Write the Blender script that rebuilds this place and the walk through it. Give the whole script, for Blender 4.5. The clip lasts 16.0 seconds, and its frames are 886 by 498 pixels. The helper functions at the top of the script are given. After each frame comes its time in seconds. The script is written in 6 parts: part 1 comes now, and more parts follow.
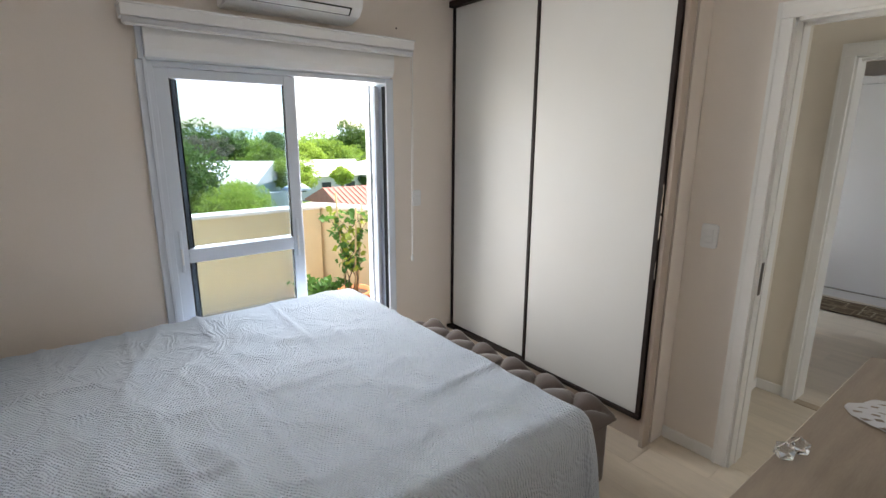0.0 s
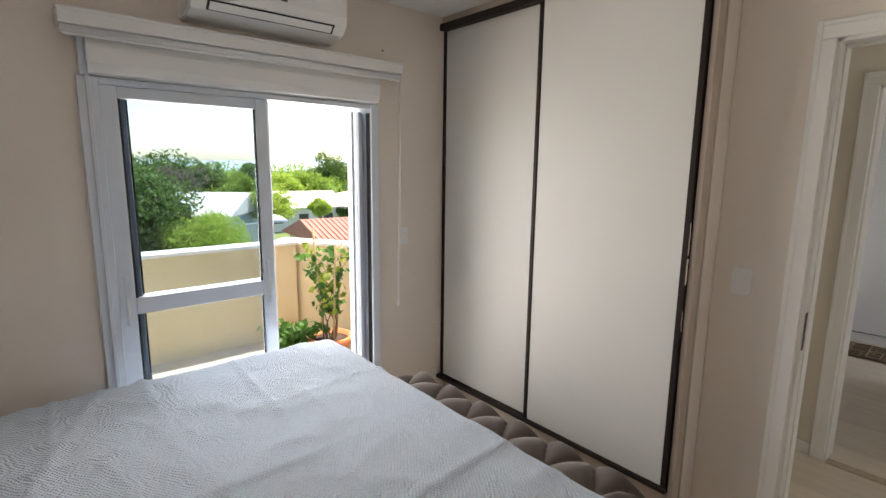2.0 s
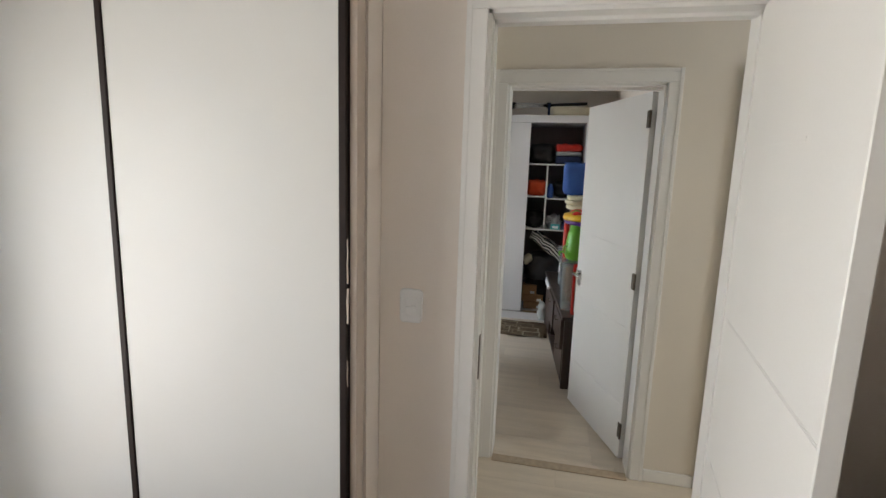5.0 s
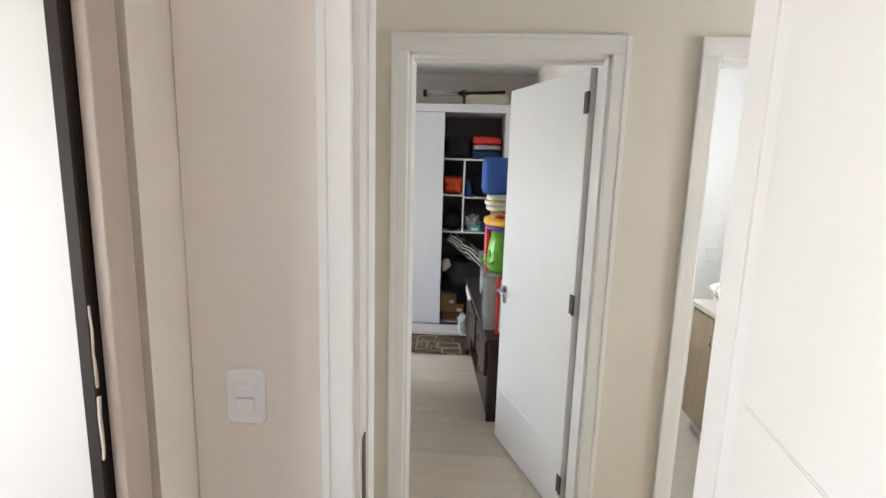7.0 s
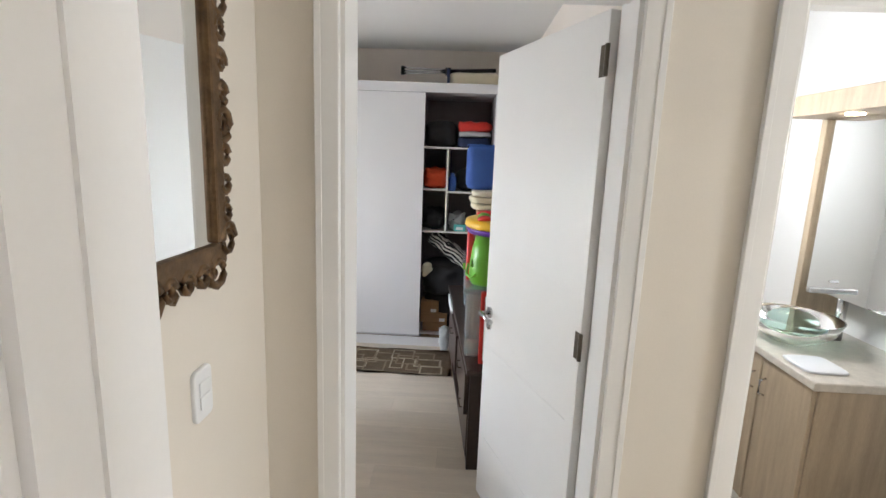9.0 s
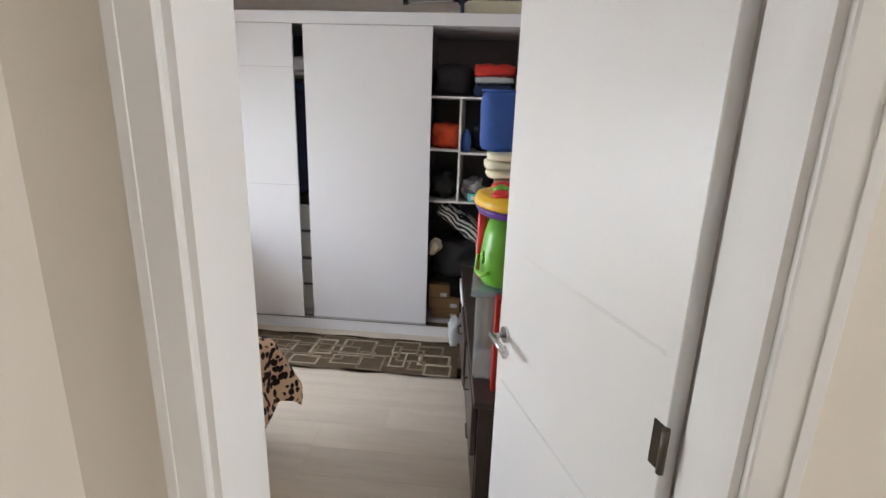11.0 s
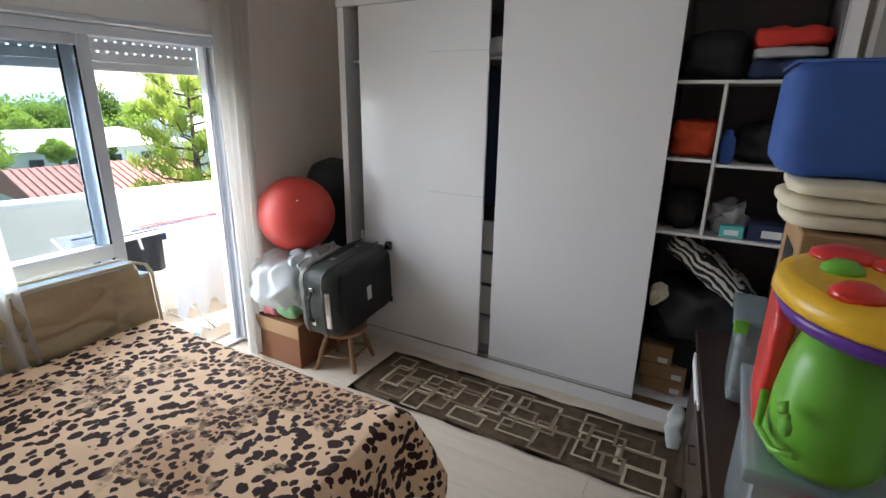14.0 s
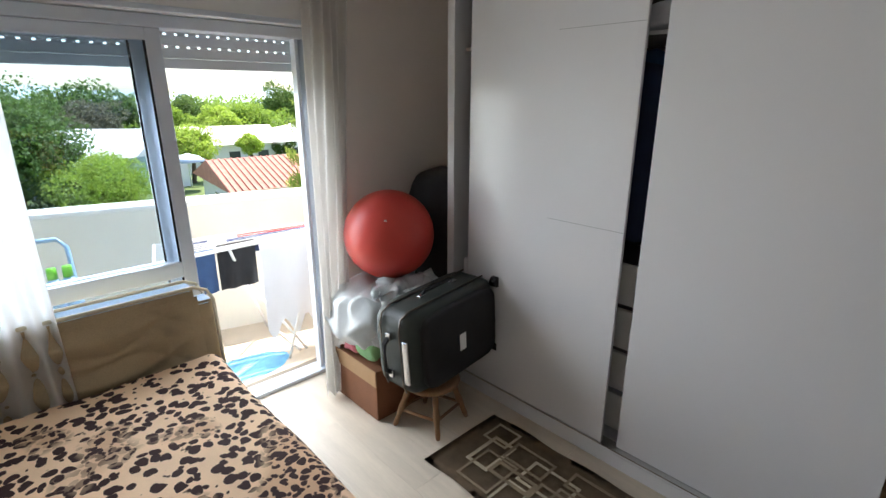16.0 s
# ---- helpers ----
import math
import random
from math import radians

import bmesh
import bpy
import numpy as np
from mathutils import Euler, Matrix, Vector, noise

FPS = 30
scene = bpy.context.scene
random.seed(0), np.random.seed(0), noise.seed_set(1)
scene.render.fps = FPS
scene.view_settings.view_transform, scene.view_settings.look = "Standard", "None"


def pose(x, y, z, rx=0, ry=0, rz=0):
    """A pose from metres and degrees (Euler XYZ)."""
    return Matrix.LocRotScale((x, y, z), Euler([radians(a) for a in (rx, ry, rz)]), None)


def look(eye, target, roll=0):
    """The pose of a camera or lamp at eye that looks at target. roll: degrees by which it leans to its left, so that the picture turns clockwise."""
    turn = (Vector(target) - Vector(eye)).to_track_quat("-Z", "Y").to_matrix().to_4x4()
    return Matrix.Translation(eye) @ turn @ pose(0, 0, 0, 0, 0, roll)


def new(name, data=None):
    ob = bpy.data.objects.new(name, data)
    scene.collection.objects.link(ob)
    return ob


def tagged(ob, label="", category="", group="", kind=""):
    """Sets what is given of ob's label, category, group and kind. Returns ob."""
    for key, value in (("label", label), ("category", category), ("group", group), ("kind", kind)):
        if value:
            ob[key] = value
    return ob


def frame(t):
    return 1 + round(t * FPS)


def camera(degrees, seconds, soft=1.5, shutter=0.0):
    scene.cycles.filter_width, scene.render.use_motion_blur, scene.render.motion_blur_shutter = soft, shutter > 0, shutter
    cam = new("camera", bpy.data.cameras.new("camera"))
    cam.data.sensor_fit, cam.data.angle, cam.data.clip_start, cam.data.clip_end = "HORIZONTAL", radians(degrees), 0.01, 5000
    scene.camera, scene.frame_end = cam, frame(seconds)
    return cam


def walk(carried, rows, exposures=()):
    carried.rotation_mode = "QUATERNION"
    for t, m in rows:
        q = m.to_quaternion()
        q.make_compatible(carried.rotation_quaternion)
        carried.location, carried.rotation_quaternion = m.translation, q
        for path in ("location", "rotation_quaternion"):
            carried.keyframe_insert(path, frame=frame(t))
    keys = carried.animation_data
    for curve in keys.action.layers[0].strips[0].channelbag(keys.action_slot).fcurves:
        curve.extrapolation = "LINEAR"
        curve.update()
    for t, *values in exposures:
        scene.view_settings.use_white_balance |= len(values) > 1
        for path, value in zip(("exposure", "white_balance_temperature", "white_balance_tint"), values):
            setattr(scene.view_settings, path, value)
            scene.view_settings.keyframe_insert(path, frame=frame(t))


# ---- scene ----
cam = camera(83.8, 16.0)
PATH = [
    (0, (0.255, 0.229, 1.676), (1.451, 1.764, 1.217), 0.3),
    (0.5, (0.274, 0.244, 1.682), (1.368, 1.868, 1.28), 0.3),
    (1, (0.303, 0.319, 1.673), (1.352, 1.984, 1.315), 0.4),
    (1.5, (0.345, 0.446, 1.661), (1.457, 2.075, 1.33), 0.5),
    (2, (0.412, 0.556, 1.667), (1.692, 2.056, 1.333), 0.7),
    (2.5, (0.497, 0.635, 1.657), (1.978, 1.937, 1.325), 1.0),
    (3, (0.62, 0.704, 1.659), (2.261, 1.795, 1.322), 1.3),
    (3.5, (0.755, 0.76, 1.662), (2.514, 1.651, 1.326), 1.5),
    (4, (0.874, 0.787, 1.657), (2.713, 1.5, 1.327), 1.8),
    (4.5, (1.019, 0.824, 1.672), (2.912, 1.377, 1.343), 1.8),
    (5, (1.167, 0.858, 1.666), (3.095, 1.274, 1.337), 1.8),
    (5.2, (1.226, 0.862, 1.658), (3.164, 1.227, 1.329), 1.8),
    (7.5, (2.004, 0.86, 1.678), (3.975, 0.938, 1.341), 1.8),
    (8, (2.166, 0.832, 1.66), (4.138, 0.903, 1.327), 2.0),
    (10.3, (2.945, 0.738, 1.654), (4.879, 0.838, 1.165), 2.0),
    (10.5, (3.03, 0.733, 1.65), (4.96, 0.841, 1.141), 1.9),
    (11, (3.217, 0.714, 1.63), (5.139, 0.88, 1.094), 1.9),
    (11.5, (3.376, 0.715, 1.645), (5.272, 0.983, 1.078), 1.8),
    (12, (3.533, 0.743, 1.656), (5.404, 1.145, 1.075), 1.6),
    (12.5, (3.652, 0.773, 1.653), (5.48, 1.336, 1.068), 1.3),
    (13, (3.771, 0.793, 1.649), (5.549, 1.499, 1.066), 1.1),
    (13.5, (3.904, 0.828, 1.629), (5.635, 1.649, 1.053), 1.1),
    (14, (4.054, 0.875, 1.629), (5.722, 1.814, 1.05), 0.9),
    (14.5, (4.196, 0.962, 1.621), (5.806, 1.999, 1.044), 0.8),
    (15, (4.381, 1.027, 1.611), (5.918, 2.169, 1.033), 0.6),
    (15.5, (4.574, 1.08, 1.617), (6.008, 2.345, 1.032), 0.4),
    (16, (4.756, 1.149, 1.632), (6.062, 2.541, 1.035), 0.0),
]
walk(cam, [(t, look(eye, target, roll)) for t, eye, target, roll in PATH],
     [(0, 1.58, 6500, 9), (2.5, 1.35, 6950, 11), (3.5, 1.35, 6950, 11), (5, 1.8, 6600, 9), (7.5, 2.55, 6350, 10), (8, 2.55, 6350, 10),
      (10.5, 2.42, 6450, 14), (11.5, 2.4, 6450, 13), (12.5, 2.42, 6500, 13), (13.5, 1.8, 6450, 13), (14.5, 1.75, 6350, 9), (16, 1.52, 6450, 10)])

# ---- light ----
world = bpy.data.worlds.new("world")
scene.world = world
world.use_nodes = True
wn = world.node_tree.nodes
sky = wn.new("ShaderNodeTexSky")
sky.sky_type, sky.sun_disc = "NISHITA", False
sky.sun_elevation, sky.sun_rotation = radians(66), radians(60)
wn["Background"].inputs[1].default_value = 0.15
world.node_tree.links.new(sky.outputs[0], wn["Background"].inputs[0])
sun = new("sun", bpy.data.lights.new("sun", "SUN"))
sun.data.energy, sun.data.angle, sun.data.color = 5.0, radians(0.5), (1, 0.95, 0.87)
sun.matrix_world = look((6, 3, 16), (0, 0, 0))


def area_lamp(name, place, target, sx, sy, watts, color=(0.94, 0.97, 1.0), spread=180):
    """An area lamp for daylight, at a balcony door or added with no opening."""
    lamp = new(name, bpy.data.lights.new(name, "AREA"))
    lamp.data.shape, lamp.data.size, lamp.data.size_y, lamp.data.energy, lamp.data.color = "RECTANGLE", sx, sy, watts, color
    lamp.data.spread = radians(spread)
    lamp.matrix_world = look(place, target)
    return lamp


area_lamp("daylight_bedroom", (1.36, 3.4, 1.1), (1.2, 0, 0.75), 1.36, 1.75, 21, (1.0, 0.97, 0.95), 155)
area_lamp("daylight_second_bedroom", (5.25, 3.99, 0.92), (5.1, 0, -0.4), 1.85, 1.5, 20, (0.91, 0.955, 1.0), 135)
# No opening here: the bathroom and landing lamps are added fill light.
area_lamp("fill_bathroom", (4.95, 0.0, 1.8), (4.95, -1.0, 1.6), 0.6, 0.5, 4.5)
area_lamp("fill_landing", (3.0, -1.9, 1.5), (3.75, 0.5, 1.25), 0.7, 1.1, 9, (0.93, 0.97, 1.0))

# ---- materials ----
def mat(name, color, rough=0.6, metal=0.0, vary=0.06, scale=6.0, bump=0.05, grain=120.0, stretch=(1, 1, 1), spec=0.5, **kw):
    """A surface with broad stains and fine grain at real size."""
    m = bpy.data.materials.new(name)
    m.use_nodes = True
    nt = m.node_tree
    n, l = nt.nodes, nt.links
    p = n["Principled BSDF"]
    tc, mp = n.new("ShaderNodeTexCoord"), n.new("ShaderNodeMapping")
    mp.inputs["Scale"].default_value = stretch
    l.new(tc.outputs["Object"], mp.inputs[0])
    a, b = n.new("ShaderNodeTexNoise"), n.new("ShaderNodeTexNoise")
    a.inputs["Scale"].default_value, a.inputs["Detail"].default_value = scale, 4
    b.inputs["Scale"].default_value, b.inputs["Detail"].default_value = grain, 3
    l.new(mp.outputs[0], a.inputs[0]), l.new(mp.outputs[0], b.inputs[0])
    mix = n.new("ShaderNodeMath")
    mix.operation = "MULTIPLY_ADD"
    l.new(a.outputs["Fac"], mix.inputs[0])
    mix.inputs[1].default_value = 0.65
    half = n.new("ShaderNodeMath")
    half.operation = "MULTIPLY"
    half.inputs[1].default_value = 0.35
    l.new(b.outputs["Fac"], half.inputs[0])
    l.new(half.outputs[0], mix.inputs[2])
    ramp = n.new("ShaderNodeValToRGB")
    c = Vector(color)
    ramp.color_ramp.elements[0].position, ramp.color_ramp.elements[1].position = 0.3, 0.7
    ramp.color_ramp.elements[0].color = (*(c * (1 - vary)), 1)
    ramp.color_ramp.elements[1].color = (*[min(1, v * (1 + vary)) for v in c], 1)
    l.new(mix.outputs[0], ramp.inputs[0])
    l.new(ramp.outputs[0], p.inputs["Base Color"])
    p.inputs["Roughness"].default_value, p.inputs["Metallic"].default_value = rough, metal
    p.inputs["Specular IOR Level"].default_value = spec
    if bump:
        bp = n.new("ShaderNodeBump")
        bp.inputs["Strength"].default_value, bp.inputs["Distance"].default_value = bump, 0.004
        l.new(b.outputs["Fac"], bp.inputs["Height"])
        l.new(bp.outputs[0], p.inputs["Normal"])
    for key, v in kw.items():
        p.inputs[key.replace("_", " ")].default_value = v
    return m


def nodes_of(m):
    return m.node_tree.nodes, m.node_tree.links, m.node_tree.nodes["Principled BSDF"]


def random_tint(m, low, high):
    """Each piece a little lighter or darker than the next."""
    n, l, p = nodes_of(m)
    info, rng, mul = n.new("ShaderNodeObjectInfo"), n.new("ShaderNodeMapRange"), n.new("ShaderNodeMix")
    rng.inputs["To Min"].default_value, rng.inputs["To Max"].default_value = low, high
    mul.data_type, mul.blend_type = "RGBA", "MULTIPLY"
    mul.inputs["Factor"].default_value = 1
    src = p.inputs["Base Color"].links[0].from_socket
    l.new(info.outputs["Random"], rng.inputs[0])
    l.new(src, mul.inputs["A"]), l.new(rng.outputs[0], mul.inputs["B"])
    l.new(mul.outputs["Result"], p.inputs["Base Color"])
    return m


M = {}
M["wall"] = mat("wall_paint_beige", (0.78, 0.71, 0.64), 0.75, vary=0.03, scale=2, bump=0.06, grain=220)
M["hall"] = mat("wall_paint_cream", (0.73, 0.672, 0.585), 0.75, vary=0.03, scale=2, bump=0.06, grain=220)
M["white_wall"] = mat("wall_paint_white", (0.8, 0.79, 0.77), 0.6, vary=0.02, scale=2, bump=0.04)
M["ceiling"] = mat("ceiling_paint_white", (0.78, 0.77, 0.75), 0.85, vary=0.02, scale=1.5, bump=0.03)
M["trim"] = mat("trim_white_satin", (0.79, 0.775, 0.745), 0.4, vary=0.02, scale=3, bump=0.02)
M["alu"] = mat("white_aluminium", (0.66, 0.71, 0.78), 0.32, vary=0.02, scale=4, bump=0.01)
M["plastic_white"] = mat("white_plastic", (0.8, 0.8, 0.79), 0.3, vary=0.015, scale=5, bump=0.0)
M["closet_white"] = mat("closet_melamine_white", (0.655, 0.645, 0.615), 0.48, vary=0.02, scale=3, bump=0.03, grain=260, spec=0.35)
M["dark_frame"] = mat("dark_brown_profile", (0.02, 0.012, 0.01), 0.6, spec=0.25, vary=0.2, scale=9)
M["beige_panel"] = mat("beige_melamine", (0.5, 0.42, 0.35), 0.45, vary=0.05, scale=4)
M["laminate"] = random_tint(mat("oak_laminate", (0.66, 0.58, 0.47), 0.34, vary=0.1, scale=3.0, bump=0.02, grain=30, stretch=(7, 0.6, 7)), 0.94, 1.05)
n, l, p = nodes_of(M["laminate"])
info, far = n.new("ShaderNodeObjectInfo"), n.new("ShaderNodeMath")
far.operation = "MULTIPLY"
far.inputs[1].default_value = 60.0
l.new(info.outputs["Random"], far.inputs[0])
l.new(far.outputs[0], n["Mapping"].inputs["Location"])
M["joint"] = mat("floor_joint", (0.3, 0.25, 0.19), 0.8)
M["bench"] = mat("brown_suede", (0.085, 0.062, 0.052), 0.85, vary=0.16, scale=12, bump=0.12, grain=320, Sheen_Weight=0.4)
M["cloth_white"] = mat("white_cotton", (0.76, 0.77, 0.79), 0.9, vary=0.03, scale=7, bump=0.15, grain=420, Sheen_Weight=0.2)
M["cream_cloth"] = mat("cream_fleece", (0.72, 0.66, 0.5), 0.95, vary=0.06, scale=9, bump=0.3, grain=260)
M["curtain"] = mat("sheer_curtain", (0.8, 0.78, 0.74), 0.9, vary=0.03, scale=9, bump=0.1, grain=400)
n, l, p = nodes_of(M["curtain"])
thin, both = n.new("ShaderNodeBsdfTranslucent"), n.new("ShaderNodeMixShader")
thin.inputs[0].default_value, both.inputs[0].default_value = (0.9, 0.89, 0.87, 1), 0.68
l.new(p.outputs[0], both.inputs[1]), l.new(thin.outputs[0], both.inputs[2]), l.new(both.outputs[0], n["Material Output"].inputs[0])
M["wood_light"] = mat("washed_oak", (0.42, 0.33, 0.23), 0.5, vary=0.2, scale=4, bump=0.06, grain=50, stretch=(8, 8, 0.8))
M["wood_grey"] = mat("grey_oak_melamine", (0.36, 0.3, 0.24), 0.5, vary=0.14, scale=5, bump=0.05, grain=60, stretch=(0.8, 8, 8))
M["wood_dark"] = mat("dark_stained_wood", (0.045, 0.027, 0.022), 0.35, vary=0.25, scale=6, bump=0.05, grain=60, stretch=(0.8, 8, 8))
M["pink_cloth"] = mat("pink_cloth", (0.52, 0.16, 0.2), 0.9, vary=0.12, scale=14, bump=0.2, grain=300)
M["green_cloth"] = mat("green_cloth", (0.22, 0.42, 0.2), 0.9, vary=0.12, scale=14, bump=0.2, grain=300)
M["stool"] = mat("turned_pine", (0.24, 0.13, 0.06), 0.5, vary=0.2, scale=9, bump=0.06, grain=60, stretch=(6, 6, 1))
M["wardrobe"] = mat("wardrobe_white_lacquer", (0.74, 0.735, 0.745), 0.19, spec=0.5, vary=0.015, scale=2.5, bump=0.02, grain=200)
M["inside"] = mat("wardrobe_inside_brown", (0.17, 0.15, 0.15), 0.7, vary=0.12, scale=6)
M["black"] = mat("black_fabric", (0.014, 0.014, 0.016), 0.8, vary=0.25, scale=20, bump=0.15, grain=400)
M["charcoal"] = mat("charcoal_nylon", (0.034, 0.043, 0.038), 0.55, vary=0.2, scale=16, bump=0.15, grain=500)
M["black_gloss"] = mat("black_plastic", (0.01, 0.01, 0.011), 0.25, vary=0.1, bump=0)
M["chrome"] = mat("brushed_steel", (0.62, 0.62, 0.62), 0.22, 1.0, vary=0.04, bump=0.01)
M["steel_dark"] = mat("dark_steel", (0.12, 0.1, 0.08), 0.4, 0.9, vary=0.2, bump=0.05)
M["ball"] = mat("red_rubber", (0.6, 0.055, 0.04), 0.42, vary=0.06, scale=8, bump=0.03, grain=300)
M["red"] = mat("red_cloth", (0.55, 0.03, 0.02), 0.85, vary=0.12, scale=14, bump=0.2, grain=300)
M["orange"] = mat("orange_red_cloth", (0.62, 0.07, 0.02), 0.85, vary=0.12, scale=14, bump=0.2, grain=300)
M["blue"] = mat("blue_canvas", (0.035, 0.1, 0.36), 0.75, vary=0.12, scale=9, bump=0.15, grain=420)
M["navy"] = mat("navy_cloth", (0.02, 0.03, 0.08), 0.9, vary=0.2, scale=14, bump=0.2, grain=300)
M["denim"] = mat("denim", (0.03, 0.07, 0.16), 0.9, vary=0.2, scale=14, bump=0.2, grain=400)
M["grey_cloth"] = mat("grey_cloth", (0.4, 0.4, 0.4), 0.9, vary=0.12, scale=14, bump=0.2, grain=300)
M["green_toy"] = mat("green_plastic", (0.16, 0.48, 0.04), 0.35, vary=0.04, bump=0.01)
M["yellow_toy"] = mat("yellow_plastic", (0.85, 0.5, 0.02), 0.35, vary=0.04, bump=0.01)
M["purple_toy"] = mat("purple_plastic", (0.12, 0.03, 0.3), 0.35, vary=0.04, bump=0.01)
M["red_toy"] = mat("red_plastic", (0.68, 0.03, 0.025), 0.3, vary=0.04, bump=0.01)
M["aqua_toy"] = mat("aqua_plastic", (0.1, 0.5, 0.5), 0.35, vary=0.04, bump=0.01)
M["card"] = mat("cardboard", (0.36, 0.22, 0.11), 0.85, vary=0.1, scale=9, bump=0.08, grain=150)
M["card_dark"] = mat("printed_cardboard", (0.2, 0.08, 0.035), 0.8, vary=0.14, scale=9, bump=0.08)
M["terracotta"] = mat("terracotta", (0.62, 0.2, 0.075), 0.8, vary=0.15, scale=9, bump=0.1)
M["soil"] = mat("soil", (0.06, 0.04, 0.025), 0.95, vary=0.3, scale=30, bump=0.5, grain=90)
M["stucco"] = mat("cream_stucco", (0.66, 0.54, 0.34), 0.85, vary=0.06, scale=3, bump=0.15, grain=150)
# Lit copy of the stucco: floor bounce on parapet 3 is in its colour.
M["stucco_lit"] = mat("lit_stucco", (0.8, 0.76, 0.66), 0.85, vary=0.06, scale=3, bump=0.15, grain=150)
M["coping"] = mat("white_coping", (0.78, 0.77, 0.74), 0.7, vary=0.08, scale=6, bump=0.1)
M["tile"] = mat("balcony_tile", (0.6, 0.5, 0.38), 0.6, vary=0.08, scale=5, bump=0.05)
M["mat_blue"] = mat("blue_bath_mat", (0.16, 0.4, 0.6), 0.95, vary=0.14, scale=20, bump=0.6, grain=160)
M["pvc"] = mat("white_lacquered_wire", (0.8, 0.8, 0.79), 0.4, vary=0.02, bump=0)
M["gold"] = mat("antique_gilt", (0.13, 0.075, 0.035), 0.45, 0.6, vary=0.5, scale=25, bump=0.2, grain=90)
M["mirror"] = mat("mirror_silver", (0.9, 0.92, 0.92), 0.02, 1.0, vary=0.0, bump=0)
M["stone_top"] = mat("light_stone", (0.6, 0.55, 0.48), 0.3, vary=0.12, scale=25, bump=0.02)
M["label_white"] = mat("white_label", (0.8, 0.8, 0.8), 0.5, vary=0.03, bump=0)
M["leaf_a"] = mat("leaf_green", (0.06, 0.15, 0.025), 0.6, vary=0.4, scale=30, bump=0.05)
M["leaf_y"] = mat("leaf_yellow_green", (0.2, 0.26, 0.03), 0.6, vary=0.35, scale=30, bump=0.05)
M["bark"] = mat("bark", (0.12, 0.085, 0.055), 0.9, vary=0.3, scale=12, bump=0.4, grain=60)
M["cane"] = mat("bamboo_cane", (0.42, 0.3, 0.15), 0.6, vary=0.2, scale=20, bump=0.05)
M["amber"] = mat("lamp_glow", (1, 0.9, 0.75), 0.5, vary=0, bump=0, Emission_Color=(1, 0.85, 0.6, 1), Emission_Strength=6.0)
M["foam_side"] = mat("mattress_border_blue", (0.3, 0.4, 0.52), 0.9, vary=0.2, scale=40, bump=0.3, grain=200)


def glass(name, color=(1, 1, 1), rough=0.0, ior=1.45):
    m = bpy.data.materials.new(name)
    m.use_nodes = True
    _, _, p = nodes_of(m)
    p.inputs["Base Color"].default_value = (*color, 1)
    p.inputs["Transmission Weight"].default_value = 1
    p.inputs["Roughness"].default_value, p.inputs["IOR"].default_value = rough, ior
    return m


def pane_glass(name, color):
    """Thin window glass: clear, with a mirror gloss that grows at a slant."""
    m = bpy.data.materials.new(name)
    m.use_nodes = True
    n, l = m.node_tree.nodes, m.node_tree.links
    n.remove(n["Principled BSDF"])
    clear, gloss, mix, fr = n.new("ShaderNodeBsdfTransparent"), n.new("ShaderNodeBsdfGlossy"), n.new("ShaderNodeMixShader"), n.new("ShaderNodeFresnel")
    clear.inputs[0].default_value = (*color, 1)
    gloss.inputs["Roughness"].default_value = 0.01
    fr.inputs[0].default_value = 1.3
    l.new(fr.outputs[0], mix.inputs[0]), l.new(clear.outputs[0], mix.inputs[1]), l.new(gloss.outputs[0], mix.inputs[2])
    l.new(mix.outputs[0], n["Material Output"].inputs[0])
    return m


M["glass"] = pane_glass("window_glass", (0.86, 0.9, 0.93))
M["bowl"] = glass("green_tinted_glass", (0.62, 0.86, 0.8), 0.02)
M["bag"] = mat("translucent_plastic_bag", (0.62, 0.66, 0.66), 0.3, vary=0.12, scale=9, bump=0.3, grain=25, Transmission_Weight=0.3)
M["tub"] = mat("frosted_plastic_tub", (0.74, 0.86, 0.9), 0.18, vary=0.04, scale=9, bump=0.02, Transmission_Weight=0.75)
# ---- building helpers ----
BASE = {}


def thing(name, at=(0, 0, 0), label="", category="", group="", kind="", m=None):
    """An Empty at the thing's base. With m, parts are given in its own coordinates, else in the world's."""
    ob = new(name)
    ob.empty_display_size = 0.1
    if m is None:
        ob.location = at
        BASE[ob.name] = Vector(at)
    else:
        ob.matrix_world = m
        BASE[ob.name] = Vector((0, 0, 0))
    return tagged(ob, label, category, group, kind)


def part(name, bm, material, parent=None, label="", smooth=False):
    """Links a bmesh as one mesh, under a thing or a part."""
    base = BASE[parent.name] if parent else Vector((0, 0, 0))
    if base.length:
        bmesh.ops.translate(bm, verts=bm.verts, vec=-base)
    me = bpy.data.meshes.new(name)
    if smooth:
        for f in bm.faces:
            f.smooth = True
    bm.to_mesh(me)
    bm.free()
    for one in material if isinstance(material, (list, tuple)) else [material]:
        me.materials.append(one)
    ob = new(name, me)
    if parent:
        ob.parent = parent
        BASE[ob.name] = base
    if label:
        ob["label"] = label
    return ob


def setting(name, bm, material, label, category):
    return tagged(part(name, bm, material), label, category, kind="structure")


